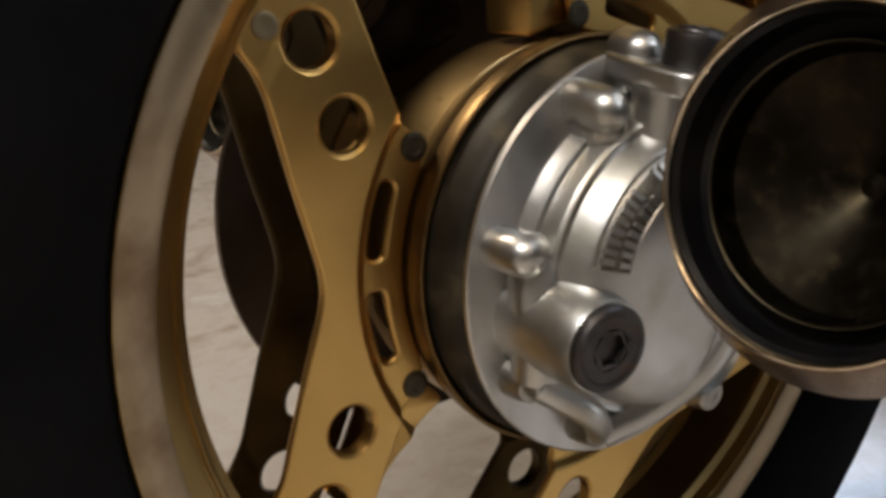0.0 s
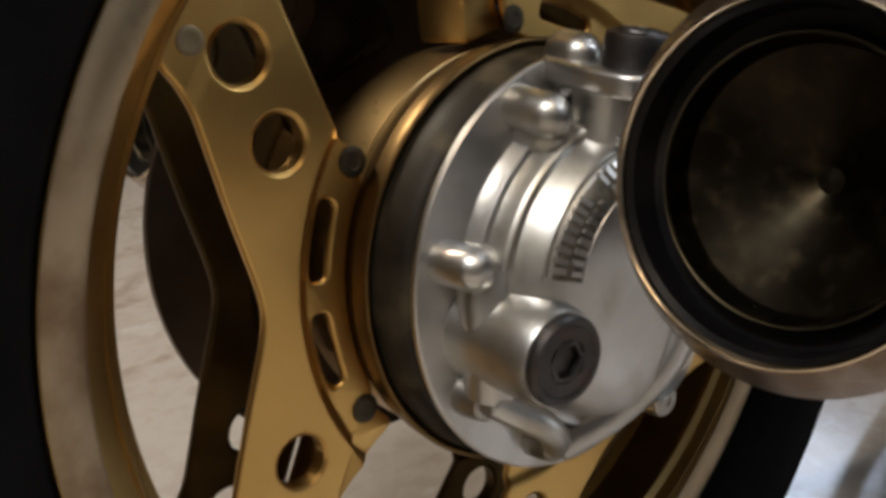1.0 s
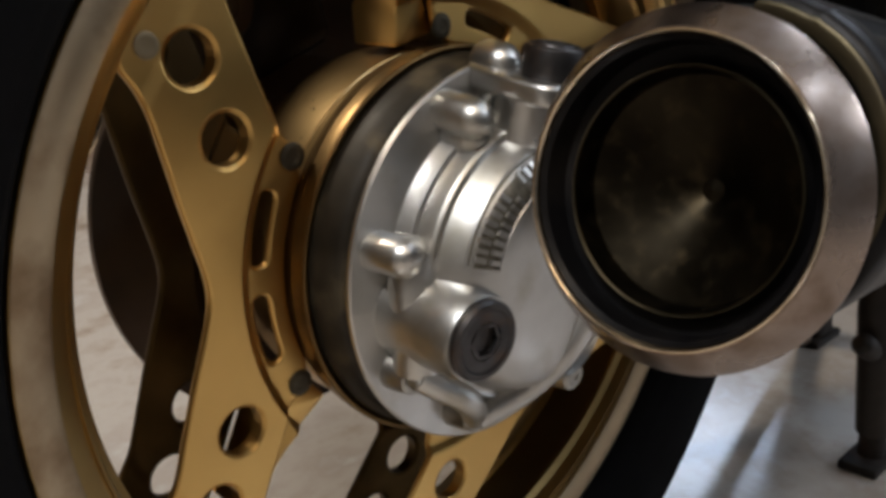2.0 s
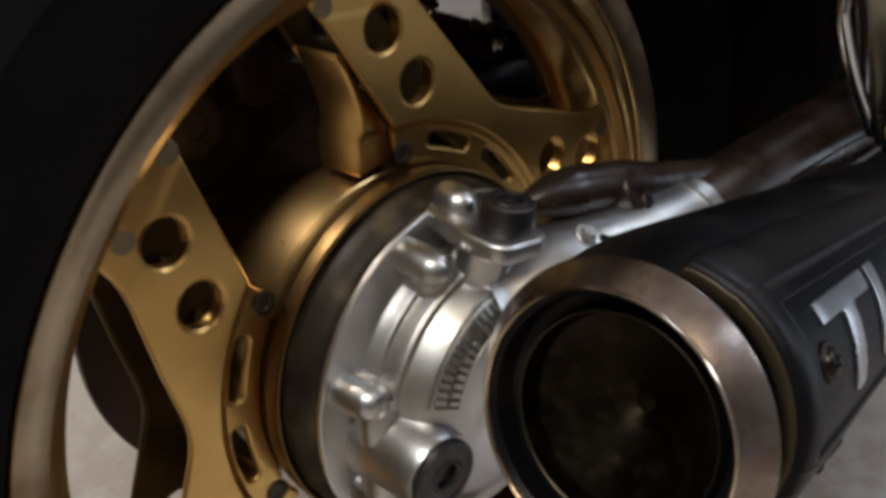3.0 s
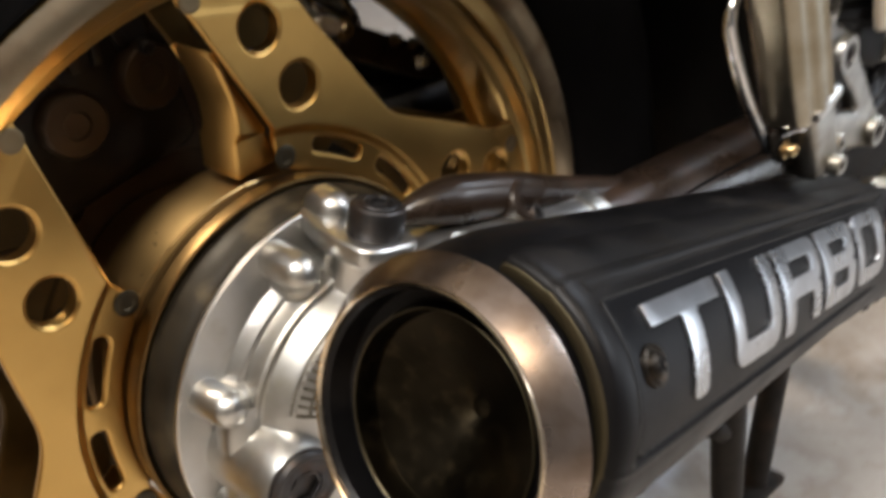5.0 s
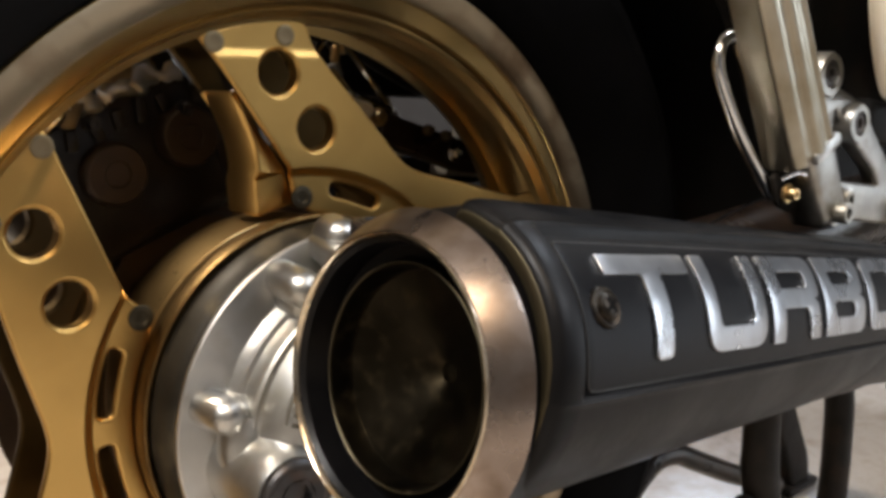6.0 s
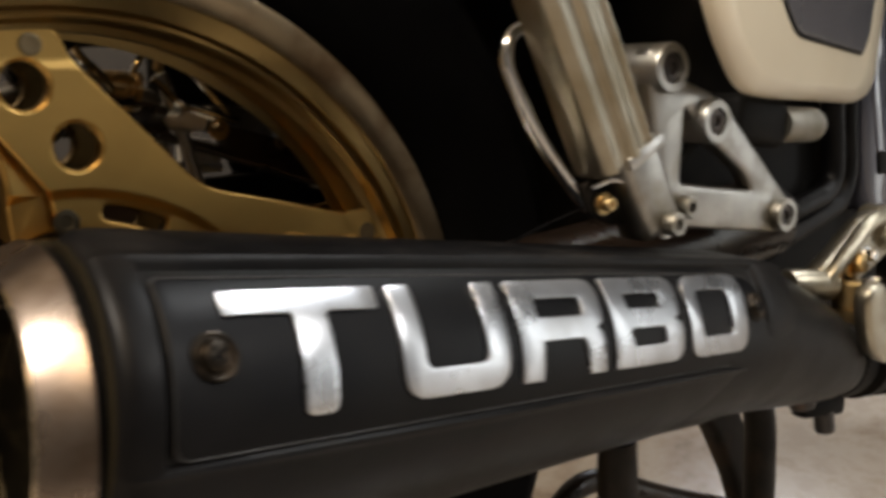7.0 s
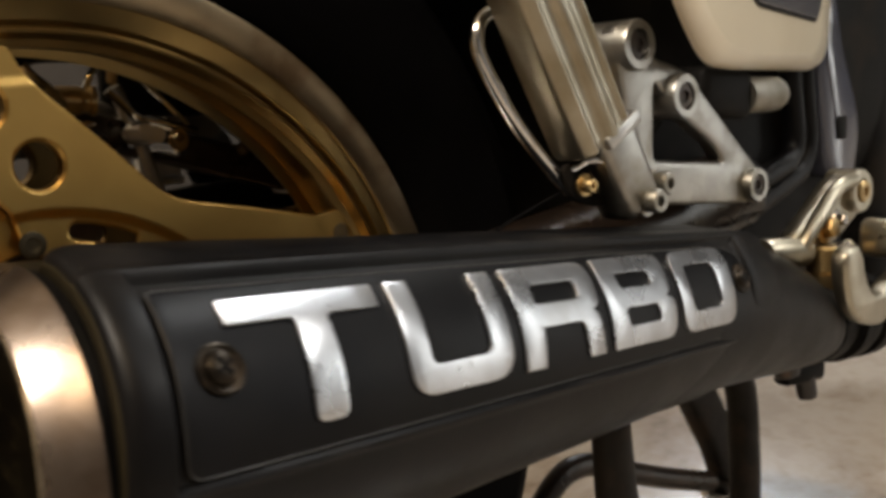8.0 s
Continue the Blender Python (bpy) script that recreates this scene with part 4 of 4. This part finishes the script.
part("seat", hull([(-0.34, 0.04, 0.80, 0.84), (-0.33, 0.09, 0.79, 0.86), (-0.20, 0.125, 0.78, 0.87), (0.05, 0.140, 0.77, 0.86), (0.22, 0.145, 0.76, 0.84), (0.42, 0.135, 0.74, 0.81), (0.58, 0.115, 0.74, 0.82), (0.60, 0.07, 0.75, 0.81)], MID), RUBBER, bike, "black padded seat")
part("tail", hull([(-0.46, 0.05, 0.74, 0.80), (-0.45, 0.09, 0.72, 0.82), (-0.25, 0.125, 0.70, 0.79), (0.05, 0.145, 0.69, 0.77), (0.30, 0.150, 0.68, 0.765), (0.50, 0.130, 0.68, 0.745)], MID), CREAM, bike, "cream painted tail section under the seat")
part("tank", hull([(0.56, 0.08, 0.72, 0.84), (0.60, 0.14, 0.70, 0.90), (0.75, 0.17, 0.68, 0.97), (0.95, 0.18, 0.68, 0.99), (1.10, 0.15, 0.70, 0.96), (1.14, 0.09, 0.74, 0.90)], MID), CREAM, bike, "cream painted fuel tank")

# frame, engine and guard behind
part("rear_guard", lathe([(0.070, 0.345), (0.075, 0.352), (-0.115, 0.352), (-0.110, 0.345)], HUB, 40, -8, 95, True), DARK_METAL, bike, "black inner mudguard")
part("engine_block", box((0.40, 0.15, 0.34), pose(0.90, 0.01, 0.46, 0, 0, 0), 0.03, 3), DARK_METAL, bike, "dark engine and gearbox")
for line, r in (([(0.520, -0.078, 0.720), (0.531, -0.080, 0.580), (0.536, -0.080, 0.513), (0.542, -0.080, 0.470), (0.532, -0.080, 0.453), (0.510, -0.080, 0.446), (0.440, -0.080, 0.430), (0.340, -0.075, 0.415)], 0.0085),
                ([(0.540, -0.078, 0.720), (0.551, -0.080, 0.580), (0.556, -0.080, 0.513), (0.562, -0.080, 0.470), (0.553, -0.080, 0.448), (0.534, -0.080, 0.438), (0.460, -0.080, 0.415)], 0.0080)):
    part("frame_tube", tube(smooth_line(line, 8), r, 16), BLACK, bike, "black painted frame tube")
COVER_Y = Matrix(((1, 0, 0, 0), (0, 0, -1, -0.078), (0, 1, 0, 0), (0, 0, 0, 1)))
cover = part("frame_cover", plate_mesh([rounded([(0.5622, 0.7225), (0.5634, 0.5663), (0.5645, 0.5262), (0.5739, 0.4548), (0.5845, 0.4347), (0.6202, 0.4347), (0.6280, 0.4660), (0.6258, 0.4883), (0.5979, 0.5440), (0.5845, 0.5998), (0.5868, 0.7225)], 0.008, 4)], 0.026, 0.007, COVER_Y), BLUE_BLACK, bike, "glossy blue-grey frame cover")
part("cover_slot", plate_mesh([rounded([(0.5690, 0.5565), (0.5760, 0.5565), (0.6000, 0.4864), (0.5950, 0.4710), (0.5860, 0.4732), (0.5700, 0.5269)], 0.004, 3)], 0.004, 0.0015, COVER_Y @ Matrix.Translation((0, 0, 0.0125))), BLUE_BLACK, cover)
part("slot_end", plate_mesh([rounded([(0.5830, 0.4842), (0.6000, 0.4842), (0.5990, 0.4655), (0.5870, 0.4655)], 0.003, 3)], 0.004, 0.001, COVER_Y @ Matrix.Translation((0, 0, 0.0132))), DARK_METAL, cover, "dark slot end")
stub = part("mount_block", box((0.052, 0.030, 0.030), pose(0.3640, -0.122, 0.5060, 0, 4, 0), 0.006, 3), DARK_METAL, bike, "dark rubber mount under the side panel")
part("mount_stub", lathe([(0, 0.0001), (0, 0.0105), (0.004, 0.0115), (0.034, 0.0110), (0.038, 0.0095), (0.039, 0.0001)], axis_frame((0.3880, -0.130, 0.5040), (1, -0.04, 0.0)), 24), DULL, stub, "dull aluminium stub")
part("brake_rod", tube([(0.3150, -0.128, 0.5060), (0.3600, -0.130, 0.4780), (0.4080, -0.132, 0.4500)], 0.0055, 12), BLACK, bike, "black rod")

# pedal pivot casting ahead of the muffler
def at_side(y):
    return Matrix(((1, 0, 0, 0), (0, 0, -1, y), (0, 1, 0, 0), (0, 0, 0, 1)))


arm_web = rounded([(0.4090, 0.3960), (0.4075, 0.4140), (0.4352, 0.4300), (0.4575, 0.4450), (0.4800, 0.4490), (0.5040, 0.4430), (0.5060, 0.4330), (0.4950, 0.4200), (0.4700, 0.4080), (0.4450, 0.3990), (0.4210, 0.3950)], [0.006, 0.008, 0.01, 0.01, 0.012, 0.01, 0.008, 0.008, 0.01, 0.01, 0.006], 5)
casting = part("pivot_casting", plate_mesh([arm_web], 0.012, 0.003, at_side(-0.148)), PEG, bike, "worn cast aluminium pedal bracket")
part("flange_rib", tube(smooth_line([(0.4130, -0.154, 0.4020), (0.4200, -0.156, 0.4130), (0.4370, -0.157, 0.4270), (0.4580, -0.157, 0.4410), (0.4800, -0.157, 0.4445)], 6), 0.0052, 14), PEG, casting)
part("stub", lathe([(0, 0.0001), (0, 0.0085), (0.003, 0.0098), (0.040, 0.0100), (0.042, 0.0001)], axis_frame((0.3830, -0.146, 0.4060), (1, -0.12, -0.08)), 24), PEG, casting, "dull cast stub")
part("eye", lathe([(-0.012, 0.0150), (0.008, 0.0150), (0.0100, 0.0135), (0.0100, 0.0085), (0.007, 0.0080), (0.007, 0.0001)], axis_frame((0.4870, -0.150, 0.4360), (0, -1, 0)), 28), PEG, casting)
part("pivot_bolt", hex_bolt((0.4870, -0.1570, 0.4360), (0, -1, 0), 0.015, 0.005), BRASS, casting, "brass plated pivot bolt")
part("lever_bolt", hex_bolt((0.4430, -0.1540, 0.4150), (0, -1, 0.2), 0.014, 0.008, 0.010, False), BRASS, casting, "brass plated bolt")
part("lever_bolt", hex_bolt((0.4600, -0.1540, 0.4190), (0, -1, 0.1), 0.009, 0.006, 0.007, False), CHROME, casting, "small bright bolt")
part("collar", lathe([(0, 0.0001), (0, 0.0115), (0.002, 0.0128), (0.0150, 0.0130), (0.0156, 0.0118), (0.0164, 0.0130), (0.031, 0.0130), (0.033, 0.0115), (0.033, 0.0001)], axis_frame((0.4370, -0.160, 0.3725), (0.04, 0, 1)), 32), BRASS, casting, "brass plated sleeve")
part("collar_bolt", hex_bolt((0.4040, -0.1860, 0.4070), (0.3, -1, 0.5), 0.012, 0.008, 0.0), CHROME, casting, "bright clamp bolt")
lever = rounded([(0.3875, 0.4100), (0.4043, 0.4136), (0.4107, 0.4057), (0.4133, 0.3930), (0.4220, 0.3804), (0.4348, 0.3777), (0.4449, 0.3840), (0.4670, 0.3912), (0.4742, 0.3750), (0.4517, 0.3618), (0.4330, 0.3580), (0.4115, 0.3625), (0.3963, 0.3733), (0.3891, 0.3912)], 0.008, 5)
part("lever", plate_mesh([lever], 0.011, 0.003, at_side(-0.192)), PEG, casting, "curved cast lever")
part("lever_end", box((0.027, 0.030, 0.025), pose(0.4680, -0.186, 0.4080, 0, 8, 0), 0.006, 3), PEG, casting, "worn plated clamp")

# pipe end behind the casting
part("pipe_joint", lathe([(0.512, 0.0215), (0.514, 0.0255), (0.527, 0.0262), (0.529, 0.0235), (0.538, 0.0235), (0.540, 0.0285), (0.557, 0.0285), (0.559, 0.0215)], axis_frame(MUF @ Vector((0, 0, -0.003)), MUF.to_3x3() @ Vector((1, 0, 0))), 40), DARK_METAL, bike, "dark clamp round the exhaust pipe")
part("clamp_bolt", hex_bolt(MUF @ Vector((0.470, 0.004, -0.018)), (0.2, -0.2, -1), 0.016, 0.014), BOLT, bike, "rusty clamp bolt")
part("clamp_lug", box((0.030, 0.016, 0.016), MUF @ pose(0.478, 0.002, -0.016), 0.004), DARK_METAL, bike)

# far side: caliper, arm, hoses and the second muffler
caliper = part("brake_caliper", join(box((0.105, 0.060, 0.095), pose(-0.050, 0.135, 0.462, 0, -24, 0), 0.012, 3), box((0.050, 0.050, 0.040), pose(0.004, 0.130, 0.500, 0, -24, 0), 0.010, 3), box((0.040, 0.04, 0.10), pose(-0.100, 0.13, 0.430, 0, -40, 0), 0.010, 3)), CALIPER, bike, "dark cast brake caliper")
for x, z in ((-0.0686, 0.4578), (-0.0241, 0.4799)):
    part("piston_cover", lathe([(-0.012, 0.0185), (0.004, 0.0185), (0.007, 0.0165), (0.007, 0.0080), (0.0055, 0.0070), (0.0055, 0.0001)], axis_frame((x, 0.100, z), (0, -1, 0)), 32), DISC, caliper, "brown round piston cover")
for x, y, z in ((-0.0285, 0.090, 0.4960), (-0.0800, 0.098, 0.4860), (-0.1000, 0.098, 0.4450), (0.0080, 0.098, 0.5060)):
    part("caliper_bolt", hex_bolt((x, y + 0.006, z), (0, -1, 0), 0.0075, 0.006, 0.0055), BOLT, caliper, "small bright bolt")
part("bleed_nipple", capsule((-0.118, 0.110, 0.470), (-0.100, 0.105, 0.490), 0.0065), CHROME, caliper, "bright bleed nipple")
for x, z in ((-0.105, 0.497), (-0.082, 0.512), (-0.060, 0.520), (-0.036, 0.527)):
    part("fin", box((0.014, 0.045, 0.016), pose(x, 0.128, z - 0.006, 0, -24, 0), 0.003), DARK_METAL, caliper)
arm_shape = [rounded([(0.020, 0.520), (0.080, 0.514), (0.220, 0.478), (0.320, 0.470), (0.320, 0.448), (0.210, 0.455), (0.090, 0.489), (0.020, 0.490)], 0.008, 4), rounded([(0.098, 0.5005), (0.134, 0.491), (0.134, 0.4835), (0.098, 0.493)], 0.0035, 4)]
arm = part("torque_arm", plate_mesh(arm_shape, 0.012, 0.003, Matrix(((1, 0, 0, 0), (0, 0, -1, 0.125), (0, 1, 0, 0), (0, 0, 0, 1)))), SHAFT, bike, "dark brown slotted brake arm")
part("arm_bolt", hex_bolt((0.131, 0.119, 0.495), (0, -1, 0), 0.009, 0.005, 0.007), BRASS, arm, "brass plated bolt")
part("arm_bolt", hex_bolt((0.205, 0.119, 0.470), (0, -1, 0), 0.009, 0.005, 0.007), CHROME, arm, "bright bolt")
part("swingarm", tube([(-0.02, 0.150, 0.345), (0.12, 0.150, 0.385), (0.35, 0.140, 0.425), (0.62, 0.125, 0.455)], [0.034, 0.036, 0.036, 0.036], 24), DARK_METAL, bike, "black painted swingarm")
part("brake_hose", tube(smooth_line([(0.000, 0.115, 0.525), (0.040, 0.120, 0.548), (0.100, 0.125, 0.545), (0.190, 0.130, 0.515), (0.300, 0.130, 0.510)], 8), 0.0055, 12), BLACK, bike, "black rubber brake hose")
part("hose_clip", lathe([(-0.004, 0.0075), (0.004, 0.0075)], axis_frame((0.101, 0.126, 0.5448), (1, 0, -0.15)), 20), BRASS, bike, "small brass clip")
part("brake_pipe", tube(smooth_line([(0.030, 0.118, 0.540), (0.052, 0.115, 0.522), (0.062, 0.118, 0.508), (0.110, 0.128, 0.510), (0.150, 0.130, 0.500)], 8), 0.0028, 10), CHROME, bike, "thin bright brake pipe")
part("reservoir", capsule((0.075, 0.150, 0.512), (0.092, 0.150, 0.508), 0.014), CAST_WORN, bike, "dull metal fitting")

part("caliper_bridge", join(tube(smooth_line([(-0.115, 0.112, 0.500), (-0.094, 0.110, 0.507), (-0.077, 0.110, 0.512), (-0.056, 0.110, 0.515), (-0.036, 0.112, 0.524)], 5), 0.0055, 12), capsule((-0.060, 0.112, 0.514), (-0.047, 0.112, 0.531), 0.0065), capsule((-0.084, 0.112, 0.516), (-0.076, 0.112, 0.524), 0.0055), box((0.018, 0.020, 0.020), pose(-0.094, 0.112, 0.492, 0, 20, 0), 0.004)), RIVET, caliper, "dull cast bridge piece")
crust = tube(smooth_line([(-0.132, 0.116, 0.452), (-0.118, 0.116, 0.474), (-0.100, 0.115, 0.493), (-0.075, 0.115, 0.502), (-0.050, 0.116, 0.510), (-0.030, 0.117, 0.519)], 12), 0.0130, 20)
for v in crust.verts:
    v.co += 0.006 * noise.noise_vector(v.co * 75) + 0.003 * noise.noise_vector(v.co * 190)
part("caliper_casting", crust, CAST, caliper, "rough worn alloy casting of the caliper", 60)
for k in range(7):
    t = k / 6
    part("rib", box((0.0070, 0.014, 0.012 + 0.004 * (k % 2)), pose(-0.118 + 0.080 * t, 0.108, 0.462 + 0.044 * t - 0.006 * t * t, 0, -32 + 12 * (k % 3), 0), 0.0015), CALIPER, caliper)
part("caliper_rod", capsule((-0.125, 0.112, 0.490), (-0.100, 0.112, 0.491), 0.0075), CHROME, caliper, "short bright rod")
for x, z in ((0.1293, 0.4958), (0.1762, 0.4865), (0.1936, 0.4826)):
    part("arm_bolt", hex_bolt((x, 0.118, z), (0, -1, 0.2), 0.006, 0.005, 0.0045), RIVET, arm, "small dull bolt")
part("brake_pipe", tube(smooth_line([(0.070, 0.120, 0.520), (0.079, 0.120, 0.538), (0.087, 0.120, 0.547), (0.096, 0.120, 0.547), (0.104, 0.120, 0.541), (0.121, 0.120, 0.524), (0.140, 0.122, 0.505)], 6), 0.0024, 10), CHROME, bike, "thin bright brake pipe")
part("adjuster", join(box((0.018, 0.012, 0.014), pose(0.1045, 0.118, 0.5004, 0, 12, 0), 0.004), tube([(0.092, 0.120, 0.530), (0.104, 0.120, 0.500), (0.116, 0.120, 0.460)], 0.0045, 12)), CAST_WORN, arm, "dull plated adjuster")
part("bleed_cap", capsule((0.0880, 0.112, 0.5330), (0.0885, 0.112, 0.5395), 0.0032), BRASS, bike, "small brass cap")
part("brake_pipe", tube(smooth_line([(0.036, 0.112, 0.543), (0.042, 0.112, 0.536), (0.050, 0.112, 0.529), (0.060, 0.116, 0.519)], 5), 0.0032, 10), CHROME, bike, "thin bright brake pipe")
part("brake_pipe", tube(smooth_line([(0.084, 0.112, 0.527), (0.091, 0.112, 0.521), (0.100, 0.112, 0.512), (0.108, 0.114, 0.505)], 5), 0.0026, 10), CHROME, bike, "thin bright brake pipe")
union = part("hose_union", lathe([(-0.010, 0.0001), (-0.010, 0.0075), (-0.004, 0.0085), (0.006, 0.0085), (0.008, 0.0070), (0.011, 0.0070), (0.012, 0.0090), (0.015, 0.0090), (0.015, 0.0001)], axis_frame((0.0640, 0.120, 0.5225), (1, -0.2, -0.08)), 28), BRASS, bike, "brass hose union with a collar")
part("union_nut", capsule((0.0350, 0.112, 0.5255), (0.0385, 0.112, 0.5255), 0.0042), CHROME, union, "bright round nut")
part("arm_knob", join(capsule((0.0930, 0.106, 0.5010), (0.1000, 0.106, 0.5010), 0.0040), capsule((0.1030, 0.106, 0.5015), (0.1110, 0.106, 0.4995), 0.0055)), PALE, arm, "bright worn adjuster end")
# added pale plate in place of the lit background seen under the arm
outline = rounded([(0.088, 0.4960), (0.113, 0.4915), (0.1475, 0.4870), (0.1520, 0.4660), (0.1250, 0.4620), (0.1080, 0.4740)], 0.003, 4)
backdrop_far = part("torque_bracket", plate_mesh([outline, rounded([(0.1150, 0.4880), (0.1205, 0.4870), (0.1205, 0.4700), (0.1160, 0.4720)], 0.002, 3)], 0.008, 0.002, Matrix(((1, 0, 0, 0), (0, 0, -1, 0.160), (0, 1, 0, 0), (0, 0, 0, 1)))), PALE, bike, "pale plate standing in for the lit background behind the wheel")
part("bracket_rod", tube(smooth_line([(0.106, 0.152, 0.486), (0.110, 0.152, 0.474), (0.122, 0.152, 0.468), (0.148, 0.152, 0.468)], 5), 0.0032, 10), DULL, backdrop_far, "dull bent rod")
FAR = Matrix(((1, 0, 0, 0), (0, -1, 0, 0.040), (0, 0, 1, 0), (0, 0, 0, 1)))


def mirrored(ob, parent):
    bm = bmesh.new()
    bm.from_mesh(ob.data)
    bm.transform(FAR)
    bmesh.ops.reverse_faces(bm, faces=bm.faces)
    return part(ob.name.split(".")[0], bm, ob.data.materials[0], parent, ob.get("label", ""), 25)


far_muffler = mirrored(muffler, bike)
for child in list(muffler.children):
    if "badge" not in child.name and "letter" not in child.name:
        mirrored(child, far_muffler)

far_bracket = mirrored(bracket, bike)
for child in list(bracket.children):
    mirrored(child, far_bracket)
far_peg = mirrored(peg, bike)
for child in list(peg.children):
    mirrored(child, far_peg)

# sheet added to darken the background on the left, and lower frame behind
part("side_cover", box((0.40, 0.02, 0.22), pose(0.30, 0.160, 0.62), 0.009, 3), DARK_METAL, bike, "dark sheet added to darken the far side")
part("hanger_plate", plate_mesh([rounded([(0.10, 0.455), (0.40, 0.475), (0.46, 0.36), (0.30, 0.345), (0.16, 0.390)], 0.015, 4)], 0.012, 0.003, Matrix(((1, 0, 0, 0), (0, 0, -1, 0.195), (0, 1, 0, 0), (0, 0, 0, 1)))), DARK_METAL, bike, "dark hanger plate on the far side")
# alloy bar, coloured pale so that it looks lit
step = part("far_bar", box((0.180, 0.075, 0.020), pose(0.3300, 0.2050, 0.4520, 0, 4, 0), 0.003), PALE, bike, "pale alloy bar on the far side")
part("bar_bolt", hex_bolt((0.2900, 0.2000, 0.4640), (0, 0, 1), 0.009, 0.004, 0.0), BOLT, step, "dark bolt")
part("lower_frame", tube(smooth_line([(0.36, 0.02, 0.300), (0.46, 0.02, 0.285), (0.60, 0.02, 0.280), (0.85, 0.02, 0.285)], 6), 0.020, 16), DARK_METAL, bike, "black lower frame tube")

# centre stand
stand = part("centre_stand", tube(smooth_line([(0.470, -0.040, 0.330), (0.498, -0.054, 0.290), (0.504, -0.057, 0.230), (0.504, -0.057, 0.150), (0.504, -0.057, 0.074)], 8), 0.0122, 18), RUST, bike, "black steel centre stand")
part("leg", plate_mesh([rounded([(0.560, 0.290), (0.640, 0.290), (0.700, 0.193), (0.738, 0.130), (0.744, 0.098), (0.706, 0.095), (0.688, 0.135), (0.650, 0.193)], 0.010, 4)], 0.026, 0.007, Matrix(((1, 0, 0, 0), (0, 0, -1, 0.100), (0, 1, 0, 0), (0, 0, 0, 1)))), RUST, stand)
part("cross_brace", tube(smooth_line([(0.357, 0.1, 0.060), (0.390, 0.1, 0.115), (0.450, 0.1, 0.170), (0.490, 0.1, 0.178), (0.530, 0.1, 0.163), (0.600, 0.1, 0.134), (0.690, 0.1, 0.102)], 6), 0.0110, 14), SHAFT, stand, "rusty brown stand brace")
part("spring_rod", join(tube([(0.2460, -0.134, 0.330), (0.2490, -0.134, 0.290), (0.2740, -0.134, 0.200)], [0.0110, 0.0120, 0.0110], 14), capsule((0.2360, -0.134, 0.268), (0.2480, -0.134, 0.262), 0.0075)), RUST, stand)
part("stand_pivot", tube([(0.480, -0.075, 0.315), (0.600, 0.115, 0.285)], 0.016, 18), RUST, stand)
for x, y, z in ((0.504, -0.057, 0.0735), (0.724, 0.100, 0.0965)):
    part("stand_foot", box((0.060, 0.036, 0.010), pose(x, y, z, 0, -6, 0), 0.004), RUST, stand)
part("clamp_lug", box((0.050, 0.014, 0.014), pose(0.4560, -0.1307, 0.3120, 0, 6, 0), 0.004), DARK_METAL, bike)
part("clamp_bolt", hex_bolt((0.4620, -0.1307, 0.3090), (0.1, -0.1, -1), 0.014, 0.017), BOLT, bike, "rusty clamp bolt")
